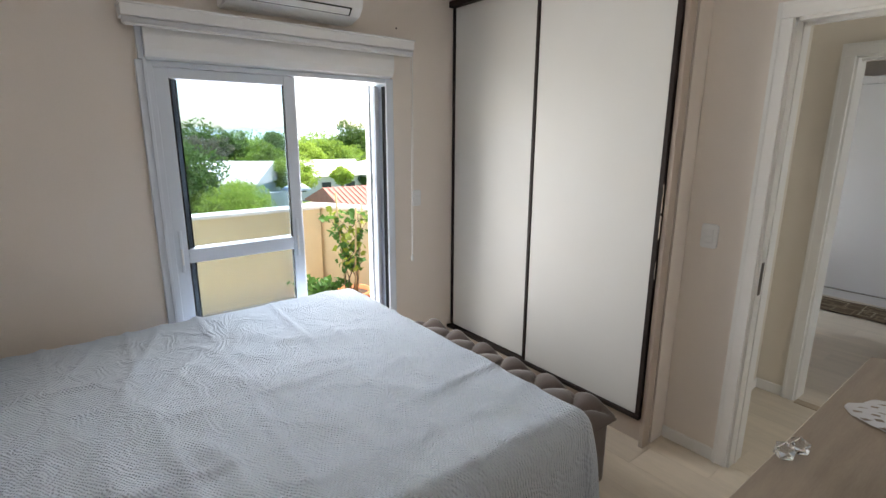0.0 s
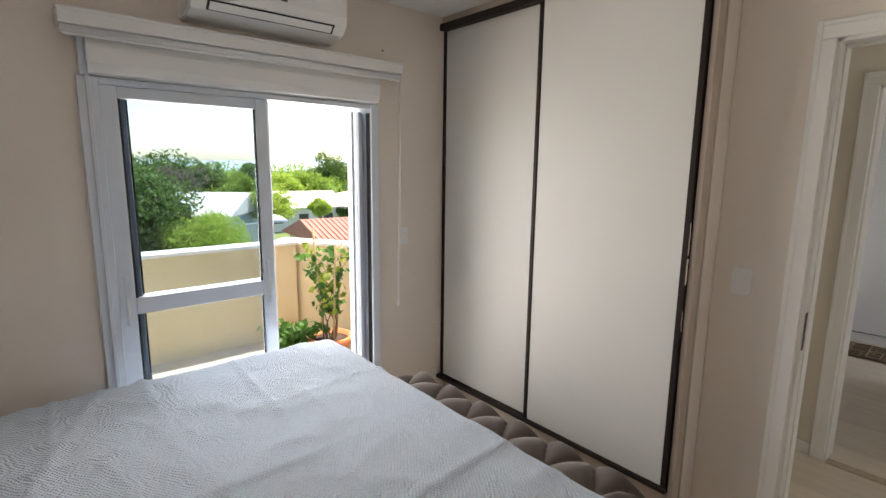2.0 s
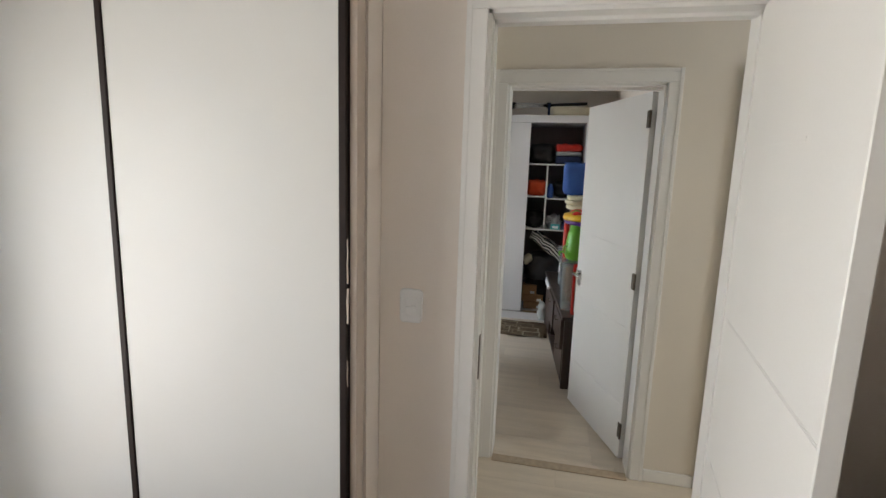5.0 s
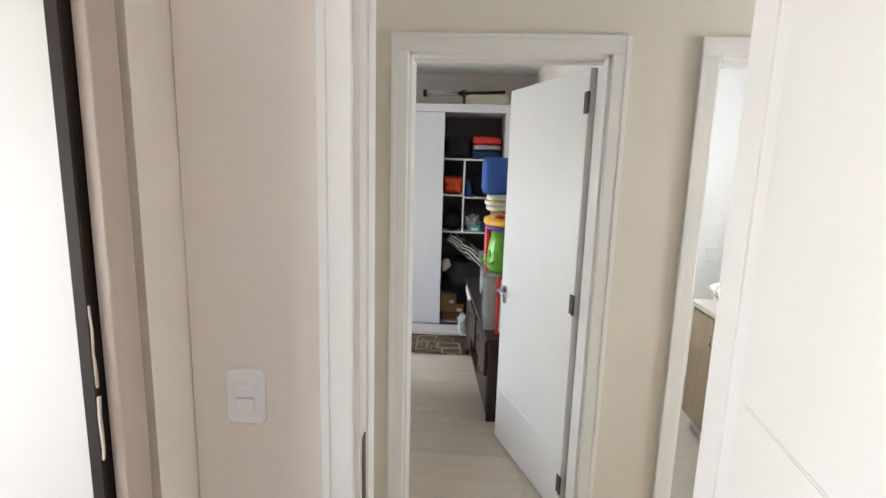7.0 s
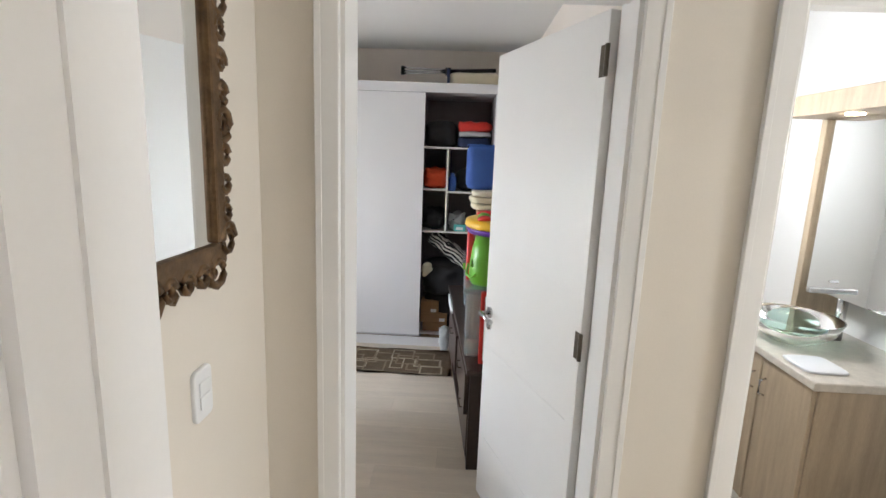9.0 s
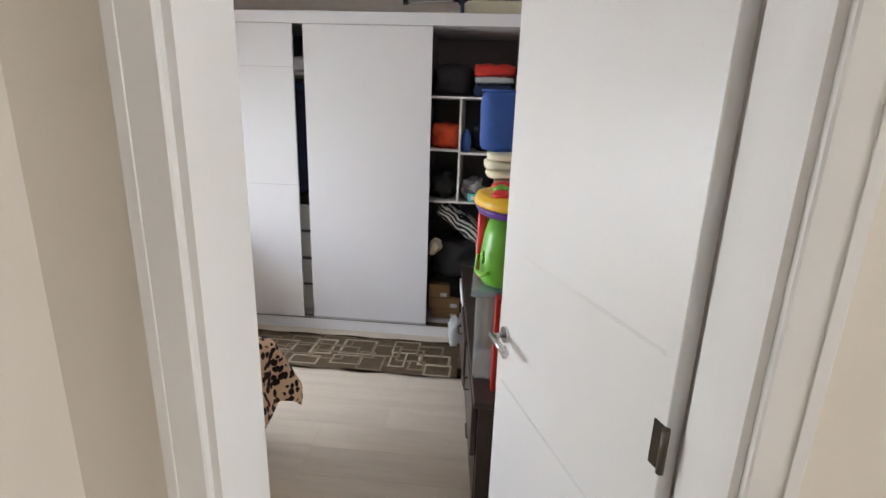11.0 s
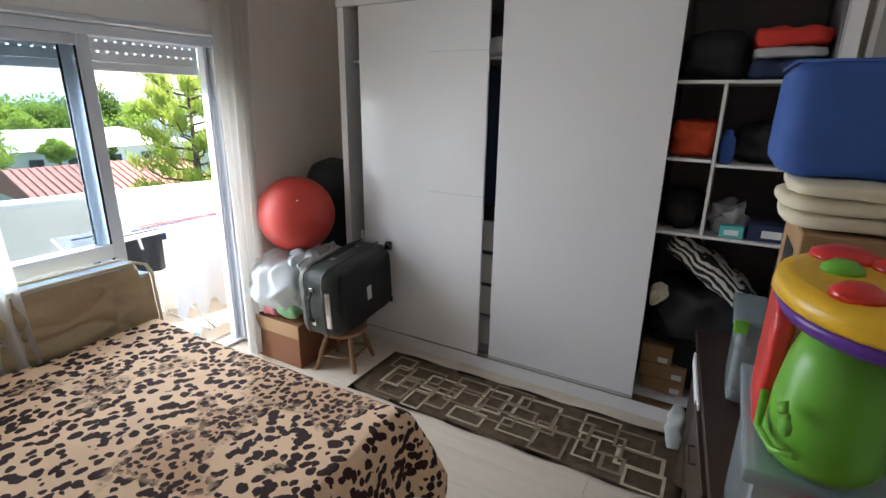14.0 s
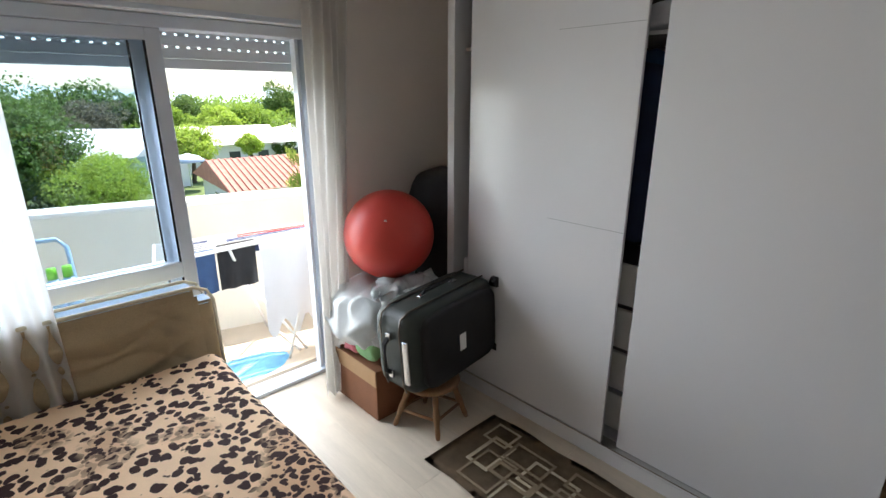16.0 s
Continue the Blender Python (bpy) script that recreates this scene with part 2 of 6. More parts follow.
def box(bm, x0, x1, y0, y1, z0, z1, bev=0.0, seg=1, m=None):
    got = bmesh.ops.create_cube(bm, size=1, matrix=Matrix.LocRotScale(((x0 + x1) / 2, (y0 + y1) / 2, (z0 + z1) / 2), None, (abs(x1 - x0), abs(y1 - y0), abs(z1 - z0))))
    vs = got["verts"]
    if bev:
        edges = list({e for v in vs for e in v.link_edges})
        got = bmesh.ops.bevel(bm, geom=edges, offset=bev, segments=seg, affect="EDGES", profile=0.6)
        vs = list({v for f in got["faces"] for v in f.verts} | {v for v in vs if v.is_valid})
    if m:
        bmesh.ops.transform(bm, matrix=m, verts=vs)
    return vs


def cube(x0, x1, y0, y1, z0, z1, bev=0.0, seg=1, m=None):
    bm = bmesh.new()
    box(bm, x0, x1, y0, y1, z0, z1, bev, seg, m)
    return bm


def tube(bm, points, r, sides=8, taper=None, cap=True):
    """A round bar along points."""
    rings = []
    pts = [Vector(p) for p in points]
    for i, p in enumerate(pts):
        d = (pts[min(i + 1, len(pts) - 1)] - pts[max(i - 1, 0)]).normalized()
        q = d.to_track_quat("Z", "Y")
        k = r if taper is None else taper[i]
        rings.append([bm.verts.new(p + q @ Vector((k * math.cos(a), k * math.sin(a), 0))) for a in [2 * math.pi * j / sides for j in range(sides)]])
    for a, b in zip(rings, rings[1:]):
        for j in range(sides):
            f = bm.faces.new((a[j], a[(j + 1) % sides], b[(j + 1) % sides], b[j]))
            f.smooth = True
    if cap:
        bm.faces.new(rings[0][::-1]), bm.faces.new(rings[-1])
    return bm


def lathe(bm, profile, center=(0, 0, 0), sides=24, squash=(1, 1)):
    """A turned body from rows of (radius, height)."""
    cx, cy, cz = center
    rings = [[bm.verts.new((cx + squash[0] * r * math.cos(a), cy + squash[1] * r * math.sin(a), cz + h)) for a in [2 * math.pi * j / sides for j in range(sides)]] for r, h in profile]
    for a, b in zip(rings, rings[1:]):
        for j in range(sides):
            f = bm.faces.new((a[j], a[(j + 1) % sides], b[(j + 1) % sides], b[j]))
            f.smooth = True
    if profile[0][0] > 1e-4:
        bm.faces.new(rings[0][::-1])
    if profile[-1][0] > 1e-4:
        bm.faces.new(rings[-1])
    return bm


def wavy(bm, amount, scale, seed=0.0):
    """Uneven surface: shifts every vertex by smooth noise."""
    for v in bm.verts:
        p = v.co * scale + Vector((seed, seed * 1.7, seed * 0.3))
        v.co += amount * Vector((noise.noise(p), noise.noise(p + Vector((9, 0, 0))), noise.noise(p + Vector((0, 9, 0)))))
    return bm


def sheet(nu, nv, fn):
    """A grid surface from fn(u, v), u and v from 0 to 1."""
    bm = bmesh.new()
    g = [[bm.verts.new(fn(i / nu, j / nv)) for j in range(nv + 1)] for i in range(nu + 1)]
    for i in range(nu):
        for j in range(nv):
            f = bm.faces.new((g[i][j], g[i + 1][j], g[i + 1][j + 1], g[i][j + 1]))
            f.smooth = True
    return bm


def soft_box(x0, x1, y0, y1, z0, z1, cuts=6, round_=0.6, lump=0.0, seed=0.0, m=None):
    """A stuffed, rounded block: cushions, folded cloth, bags."""
    bm = bmesh.new()
    bmesh.ops.create_cube(bm, size=2)
    bmesh.ops.subdivide_edges(bm, edges=bm.edges[:], cuts=cuts, use_grid_fill=True)
    c = Vector(((x0 + x1) / 2, (y0 + y1) / 2, (z0 + z1) / 2))
    h = Vector((abs(x1 - x0) / 2, abs(y1 - y0) / 2, abs(z1 - z0) / 2))
    k = 2 / max(0.05, round_) + 0.6
    for v in bm.verts:
        q = v.co.copy()
        n = (abs(q.x) ** k + abs(q.y) ** k + abs(q.z) ** k) ** (1 / k)
        q = q / n
        v.co = Vector((c.x + q.x * h.x, c.y + q.y * h.y, c.z + q.z * h.z))
    if lump:
        wavy(bm, lump, 1.6 / max(0.08, min(h)), seed)
    for f in bm.faces:
        f.smooth = True
    if m:
        bmesh.ops.transform(bm, matrix=m, verts=bm.verts)
    return bm


# ---- structure ----
CEIL = 2.6
H1, H2 = 2.15, 2.10          # clear heights of the two doors
D1 = (0.285, 1.085)           # first door, along y, in the wall at x 2.785
D2 = (0.343, 1.114)          # second door, in the wall at x 3.83
D3 = (-0.75, -0.05)          # bathroom door, in the same wall


def wall_x(name, x0, x1, y0, y1, holes, material, label):
    """A wall across x, with holes (y0, y1, z0, z1)."""
    bm = bmesh.new()
    at = y0
    for a, b, lo, hi in sorted(holes):
        box(bm, x0, x1, at, a, 0, CEIL)
        if lo > 0:
            box(bm, x0, x1, a, b, 0, lo)
        box(bm, x0, x1, a, b, hi, CEIL)
        at = b
    box(bm, x0, x1, at, y1, 0, CEIL)
    bmesh.ops.remove_doubles(bm, verts=bm.verts, dist=1e-5)
    return setting(name, bm, material, label, "wall")


def wall_y(name, y0, y1, x0, x1, holes, material, label):
    bm = bmesh.new()
    at = x0
    for a, b, lo, hi in sorted(holes):
        box(bm, at, a, y0, y1, 0, CEIL)
        if lo > 0:
            box(bm, a, b, y0, y1, 0, lo)
        box(bm, a, b, y0, y1, hi, CEIL)
        at = b
    box(bm, at, x1, y0, y1, 0, CEIL)
    bmesh.ops.remove_doubles(bm, verts=bm.verts, dist=1e-5)
    return setting(name, bm, material, label, "wall")


wall_y("wall_north_1", 3.13, 3.33, -0.7, 3.4, [(0.66, 2.08, 0, 2.19)], M["wall"], "beige painted bedroom wall with a balcony door")
wall_y("wall_south_1", -0.35, -0.2, -0.7, 2.785, [], M["wall"], "plain beige painted bedroom wall")
wall_x("wall_west_1", -0.85, -0.7, -0.35, 3.33, [], M["wall"], "plain beige painted bedroom wall behind the bed")
wall_x("wall_east_1", 2.785, 2.86, -0.35, 1.43, [(D1[0], D1[1], 0, H1)], M["wall"], "beige painted wall with a white door frame")
wall_x("wall_hall_west", 2.862, 2.935, -2.5, 1.43, [(D1[0], D1[1], 0, H1)], M["hall"], "cream painted hallway wall with a doorway")
wall_y("wall_niche", 1.432, 1.455, 2.66, 3.2, [], M["wall"], "beige painted return beside the closet")
wall_x("wall_niche_back", 3.2, 3.3, 1.46, 3.13, [], M["wall"], "plain wall behind the closet")
wall_y("wall_hall_north", 1.34, 1.43, 2.935, 3.83, [], M["hall"], "cream painted hallway wall with a gilt mirror")
wall_y("wall_hall_south", -2.6, -2.5, 2.862, 3.83, [], M["hall"], "cream painted wall at the end of the hallway")
wall_x("wall_hall_east", 3.83, 3.9, -2.5, 1.43, [(D2[0], D2[1], 0, H2), (D3[0], D3[1], 0, H2)], M["hall"], "cream painted hallway wall with two white doorways")
wall_x("wall_west_2", 3.902, 3.98, 0.12, 3.8, [(D2[0], D2[1], 0, H2)], M["wall"], "beige painted bedroom wall with a doorway")
wall_y("wall_north_2", 3.6, 3.8, 3.98, 7.3, [(4.2, 6.15, 0, 2.14)], M["wall"], "beige painted wall with a wide balcony door")
wall_x("wall_east_2", 7.22, 7.32, 0.12, 3.6, [], M["wall"], "beige painted wall behind the wardrobe")
wall_y("wall_south_2", 0.12, 0.22, 3.98, 7.22, [], M["wall"], "plain beige painted bedroom wall")
wall_y("wall_bath_north", 0.02, 0.118, 3.9, 5.9, [], M["white_wall"], "white tiled bathroom wall")
wall_y("wall_bath_south", -1.26, -1.16, 3.9, 5.9, [], M["white_wall"], "white tiled bathroom wall behind the washbasin")
wall_x("wall_bath_east", 5.8, 5.9, -1.16, 0.02, [], M["white_wall"], "white tiled bathroom wall")
wall_x("wall_bath_west", 3.902, 3.98, -1.16, 0.02, [(D3[0], D3[1], 0, H2)], M["white_wall"], "white painted bathroom wall with a doorway")

setting("ceiling_1", cube(-0.85, 3.3, -0.35, 3.33, CEIL, CEIL + 0.12), M["ceiling"], "smooth white painted ceiling", "ceiling")
setting("ceiling_hall", cube(2.79, 3.9, -2.6, 1.43, CEIL + 0.125, CEIL + 0.2), M["ceiling"], "smooth white painted hallway ceiling", "ceiling")
setting("ceiling_2", cube(3.905, 7.32, 0.12, 3.8, CEIL, CEIL + 0.12), M["ceiling"], "smooth white painted ceiling", "ceiling")
setting("ceiling_bath", cube(3.905, 5.9, -1.26, 0.115, CEIL, CEIL + 0.12), M["ceiling"], "smooth white bathroom ceiling", "ceiling")


def casing(name, x, out, d, h, w=0.066, t=0.018, label="white moulded wooden door casing"):
    """Moulded frame round a doorway on the wall face at x; out is the side it stands proud on."""
    ob = thing(name, (x, d[0], 0), label, "door casing", kind="structure")
    a, b = sorted((x, x + out * t))
    a2, b2 = sorted((x + out * t, x + out * (t + 0.0025)))
    for y0, y1, bead in ((d[1], d[1] + w, d[1] + w - 0.018), (d[0] - w, d[0], d[0] - w)):
        bm = cube(a, b, y0, y1, 0, h, 0.003)
        box(bm, a2, b2, bead, bead + 0.018, 0, h + w, 0.001)
        part("upright", bm, M["trim"], ob)
    bm = cube(a, b, d[0] - w, d[1] + w, h, h + w, 0.003)
    box(bm, a2, b2, d[0] - w + 0.018, d[1] + w - 0.018, h + w - 0.018, h + w, 0.003)
    part("head", bm, M["trim"], ob)
    return ob


def jamb(name, x0, x1, d, h, label, stop=True):
    """Lining of a doorway with its stop."""
    ob = thing(name, ((x0 + x1) / 2, d[0], 0), label, "door frame", kind="structure")
    mid = x0 + 0.4 * (x1 - x0)
    for y0, y1, s0, s1 in ((d[1] - 0.012, d[1] + 0.002, d[1] - 0.017, d[1] - 0.012), (d[0] - 0.002, d[0] + 0.012, d[0] + 0.012, d[0] + 0.017)):
        bm = cube(x0, x1, y0, y1, 0, h)
        if stop:
            box(bm, mid, mid + 0.03, s0, s1, 0, h)
        part("lining", bm, M["trim"], ob)
    bm = cube(x0, x1, d[0], d[1], h - 0.012, h + 0.002)
    box(bm, mid, mid + 0.03, d[0], d[1], h - 0.024, h - 0.012)
    part("lining", bm, M["trim"], ob)
    return ob


casing("door_casing_1", 2.785, -1, D1, H1)
casing("door_casing_2", 2.935, 1, D1, H1)
casing("door_casing_3", 3.83, -1, D2, H2)
casing("door_casing_4", 3.98, 1, D2, H2)
casing("door_casing_5", 3.83, -1, D3, H2)
jamb("door_frame_1", 2.783, 2.937, D1, H1, "white door lining with a steel strike plate")
jamb("door_frame_2", 3.828, 3.982, D2, H2, "white door lining with dark hinges", False)
jamb("door_frame_3", 3.828, 3.982, D3, H2, "white bathroom door lining")
keep = thing("strike_plate", (2.83, D1[1] - 0.012, 1.0), "dark steel strike plate set in the door lining", "strike plate")
part("plate", cube(2.80, 2.826, D1[1] - 0.0155, D1[1] - 0.0125, 0.93, 1.09, 0.001), M["steel_dark"], keep)


def baseboard(name, x0, x1, y0, y1, h=0.07):
    setting(name, cube(x0, x1, y0, y1, 0, h, 0.004), M["trim"], "low white wooden baseboard", "baseboard")


baseboard("baseboard_1", 2.772, 2.784, D1[1] + 0.068, 1.43)
baseboard("baseboard_2", -0.7, 0.62, 3.118, 3.129)
baseboard("baseboard_3", 2.12, 2.62, 3.118, 3.129)
baseboard("baseboard_4", 3.817, 3.829, D2[1] + 0.068, 1.34)
baseboard("baseboard_5", 2.96, 3.816, 1.328, 1.339)
baseboard("baseboard_6", 3.817, 3.829, D3[1] + 0.068, D2[0] - 0.068)
baseboard("baseboard_7", 6.2, 7.2, 3.588, 3.599)
baseboard("baseboard_8", 3.981, 3.993, D2[1] + 0.07, 3.58)
setting("threshold", cube(3.79, 3.86, D2[0] + 0.013, D2[1] - 0.013, 0.0005, 0.006, 0.002), M["wood_light"], "thin wooden threshold strip in the doorway", "threshold")
setting("subfloor", cube(-0.85, 7.32, -2.6, 3.8, -0.2, -0.004), M["joint"], "floor below the laminate planks", "floor")
# ---- windows and doors ----
def tall_sash(parent, x0, x1, y, z0, z1, rail, name="sash", stile=0.065, top=0.05):
    """A sliding glazed leaf with a rail across at rail height and two panes."""
    s = part(name, cube(x0, x0 + stile, y, y + 0.035, z0, z1, 0.003), M["alu"], parent)
    part("stile", cube(x1 - stile, x1, y, y + 0.035, z0, z1, 0.003), M["alu"], s)
    part("top_rail", cube(x0 + stile, x1 - stile, y + 0.001, y + 0.034, z1 - top, z1, 0.003), M["alu"], s)
    part("middle_rail", cube(x0 + stile, x1 - stile, y - 0.002, y + 0.032, rail, rail + 0.075, 0.003), M["alu"], s)
    part("bottom_rail", cube(x0 + stile, x1 - stile, y + 0.001, y + 0.034, z0, z0 + 0.09, 0.003), M["alu"], s)
    for a, b in ((rail + 0.075, z1 - top), (z0 + 0.09, rail)):
        for gx in (x0 + stile, x1 - stile - 0.009):
            part("gasket", cube(gx, gx + 0.009, y + 0.006, y + 0.0135, a, b), M["black_gloss"], s, "black rubber glazing gasket")
        g = part("pane", cube(x0 + stile - 0.006, x1 - stile + 0.006, y + 0.014, y + 0.02, a - 0.004, b + 0.004), M["glass"], s)
        g.visible_shadow = False
    return s


win = thing("window_1", (1.36, 3.13, 0), "white aluminium sliding balcony door with one leaf open", "window", kind="structure")
bm = cube(0.625, 0.70, 3.105, 3.24, 0, 2.012, 0.003)
box(bm, 0.64, 0.664, 3.095, 3.128, 2.013, 2.2, 0.002)
box(bm, 0.655, 0.672, 3.095, 3.105, 0, 2.02, 0.002)
part("frame", bm, M["alu"], win)
bm = cube(2.02, 2.075, 3.105, 3.24, 0, 2.012, 0.003)
box(bm, 1.935, 1.955, 3.19, 3.24, 0, 1.97, 0.002)
box(bm, 1.965, 1.985, 3.16, 3.2, 0, 1.97, 0.002)
box(bm, 1.985, 2.022, 3.2, 3.24, 0, 1.97)
part("frame", bm, M["alu"], win)
# Dark strip coloured as the shade in the channel between the leaves.
M["channel_shade"] = mat("channel_shade_grey", (0.07, 0.085, 0.11), 0.8, vary=0.15, scale=30, bump=0.2, grain=300)
part("brush_seal", cube(0.764, 0.797, 3.161, 3.172, 0.03, 1.983), M["channel_shade"], win, "dark grey strip put for the shade between the leaves")
part("rubber_seal", cube(2.012, 2.0195, 3.118, 3.15, 0.0, 1.965), M["black_gloss"], win)
part("track", cube(0.70, 2.02, 3.12, 3.24, 0.0, 0.025, 0.003), M["alu"], win)
part("head", cube(0.70, 2.02, 3.108, 3.24, 1.985, 2.012, 0.003), M["alu"], win)
front = tall_sash(win, 0.70, 1.415, 3.125, 0.026, 1.984, 0.975)
tall_sash(win, 0.735, 1.44, 3.175, 0.026, 1.984, 0.975)
for x in (0.732, 1.375):
    h = part("handle", cube(x - 0.009, x + 0.009, 3.117, 3.1245, 0.93, 1.16, 0.003), M["alu"], front, "small white recessed pull")
    part("grip", cube(x - 0.005, x + 0.005, 3.110, 3.1165, 0.97, 1.06, 0.002), M["plastic_white"], front)

# roller shutter box, rounded below
bm = bmesh.new()
prof = [(3.128, 2.2), (3.075, 2.2), (3.062, 2.17), (3.055, 2.12), (3.058, 2.06), (3.074, 2.024), (3.128, 2.013)]
rows = [[bm.verts.new((x, y, z)) for y, z in prof] for x in (0.667, 2.055)]
for i in range(len(prof) - 1):
    bm.faces.new((rows[0][i], rows[0][i + 1], rows[1][i + 1], rows[1][i]))
bm.faces.new(rows[0][::-1]), bm.faces.new(rows[1])
bmesh.ops.recalc_face_normals(bm, faces=bm.faces)
sb = thing("shutter_box", (1.38, 3.09, 2.03), "white rounded roller shutter box above the balcony door", "shutter box")
part("cover", bm, M["plastic_white"], sb)
part("end_cap", cube(0.6655, 0.68, 3.07, 3.127, 2.03, 2.19, 0.004), M["alu"], sb)

rb = thing("roller_blind", (1.38, 3.06, 2.2), "white rolled-up roller blind in a slim pelmet", "blind")
bm = cube(0.58, 2.178, 3.004, 3.129, 2.186, 2.24, 0.006, 2)
box(bm, 0.575, 2.183, 2.996, 3.129, 2.236, 2.247, 0.003)
part("cassette", bm, M["plastic_white"], rb)
bm = bmesh.new()
tube(bm, [(0.585, 3.03, 2.17), (2.173, 3.03, 2.17)], 0.017, 12)
part("roll", bm, M["cloth_white"], rb)
part("bottom_bar", cube(0.59, 2.168, 3.015, 3.04, 2.148, 2.158, 0.004), M["plastic_white"], rb)
for dx in (0, 0.014):
    bm = bmesh.new()
    tube(bm, [(2.165 + dx, 3.03, 2.15), (2.166 + dx * 0.8, 3.032, 1.5), (2.16 + dx * 0.5, 3.03, 0.84)], 0.0022, 5)
    part("cord", bm, M["plastic_white"], rb)
bm = bmesh.new()
lathe(bm, [(0.0, 0), (0.008, 0.004), (0.009, 0.03), (0.004, 0.05), (0.0, 0.055)], (2.163, 3.03, 0.79), 10)
part("cord_weight", bm, M["plastic_white"], rb)
for x, z in ((0.63, 2.33), (2.12, 2.33), (0.6, 2.19), (2.14, 2.17)):
    scr = thing("wall_screw", (x, 3.125, z), "small rusty screw head in the wall", "screw", "screws round the blind")
    bm = bmesh.new()
    lathe(bm, [(0.006, 0), (0.006, 0.004), (0.003, 0.006), (0, 0.006)], (0, 0, 0), 8)
    bmesh.ops.transform(bm, matrix=Matrix.Translation((x, 3.13, z)) @ Matrix.Rotation(radians(90), 4, "X"), verts=bm.verts)
    part("screw_head", bm, M["steel_dark"], scr)

ac = thing("air_conditioner", (1.44, 3.0, 2.3), "white wall-mounted split air conditioner with closed louvre", "air conditioner")
bm = bmesh.new()
prof = [(3.129, 2.57), (2.96, 2.57), (2.925, 2.55), (2.915, 2.5), (2.915, 2.4), (2.925, 2.36), (2.965, 2.318), (3.06, 2.295), (3.129, 2.295)]
rows = [[bm.verts.new((x, y, z)) for y, z in prof] for x in (1.03, 1.77)]
for i in range(len(prof) - 1):
    bm.faces.new((rows[0][i], rows[0][i + 1], rows[1][i + 1], rows[1][i]))
bm.faces.new(rows[0][::-1]), bm.faces.new(rows[1])
bmesh.ops.recalc_face_normals(bm, faces=bm.faces)
bmesh.ops.bevel(bm, geom=[e for e in bm.edges if abs(e.verts[0].co.x - e.verts[1].co.x) < 0.01], offset=0.008, segments=2, affect="EDGES")
part("housing", bm, M["plastic_white"], ac)
tilt = Matrix.Translation((1.40, 2.945, 2.339)) @ Matrix.Rotation(radians(-46), 4, "X")
part("air_slot", cube(-0.3, 0.3, -0.025, 0.025, -0.003, 0.001, m=tilt), M["black_gloss"], ac, "dark air outlet slot")
part("louvre", cube(-0.29, 0.29, -0.018, 0.02, -0.006, -0.003, 0.001, m=tilt), M["plastic_white"], ac)
part("badge", cube(1.42, 1.45, 2.9125, 2.9145, 2.41, 2.42), M["steel_dark"], ac, "small grey maker's badge")


def upright_plate(name, center, yaw, w, h, label, cat, rockers=1):
    ob = thing(name, label=label, category=cat, m=Matrix.Translation(center) @ Matrix.Rotation(radians(yaw), 4, "Z") @ Matrix.Rotation(radians(90), 4, "X"))
    bm = cube(-w / 2, w / 2, -h / 2, h / 2, 0.0, 0.009)
    bmesh.ops.bevel(bm, geom=[e for e in bm.edges if abs(e.verts[0].co.z - e.verts[1].co.z) > 0.005], offset=0.016, segments=5, affect="EDGES", profile=0.5)
    bmesh.ops.bevel(bm, geom=[e for e in bm.edges if min(v.co.z for v in e.verts) > 0.008], offset=0.004, segments=2, affect="EDGES", profile=0.5)
    part("plate", bm, M["plastic_white"], ob)
    for i in range(rockers):
        y = (i - (rockers - 1) / 2) * 0.034
        part("rocker", cube(-0.021, 0.021, y - 0.0155, y + 0.0155, 0.0092, 0.0125, 0.002), M["plastic_white"], ob)
    return ob


upright_plate("light_switch", (2.784, 1.314, 1.182), -90, 0.082, 0.122, "white double rocker light switch on a beige wall", "light switch", 2)
upright_plate("wall_socket", (2.27, 3.129, 1.22), 0, 0.07, 0.115, "white wall socket plate beside the balcony door", "socket", 1)
upright_plate("hall_switch", (3.47, 1.339, 1.12), 0, 0.075, 0.12, "white light switch below a gilt mirror", "light switch", 2)


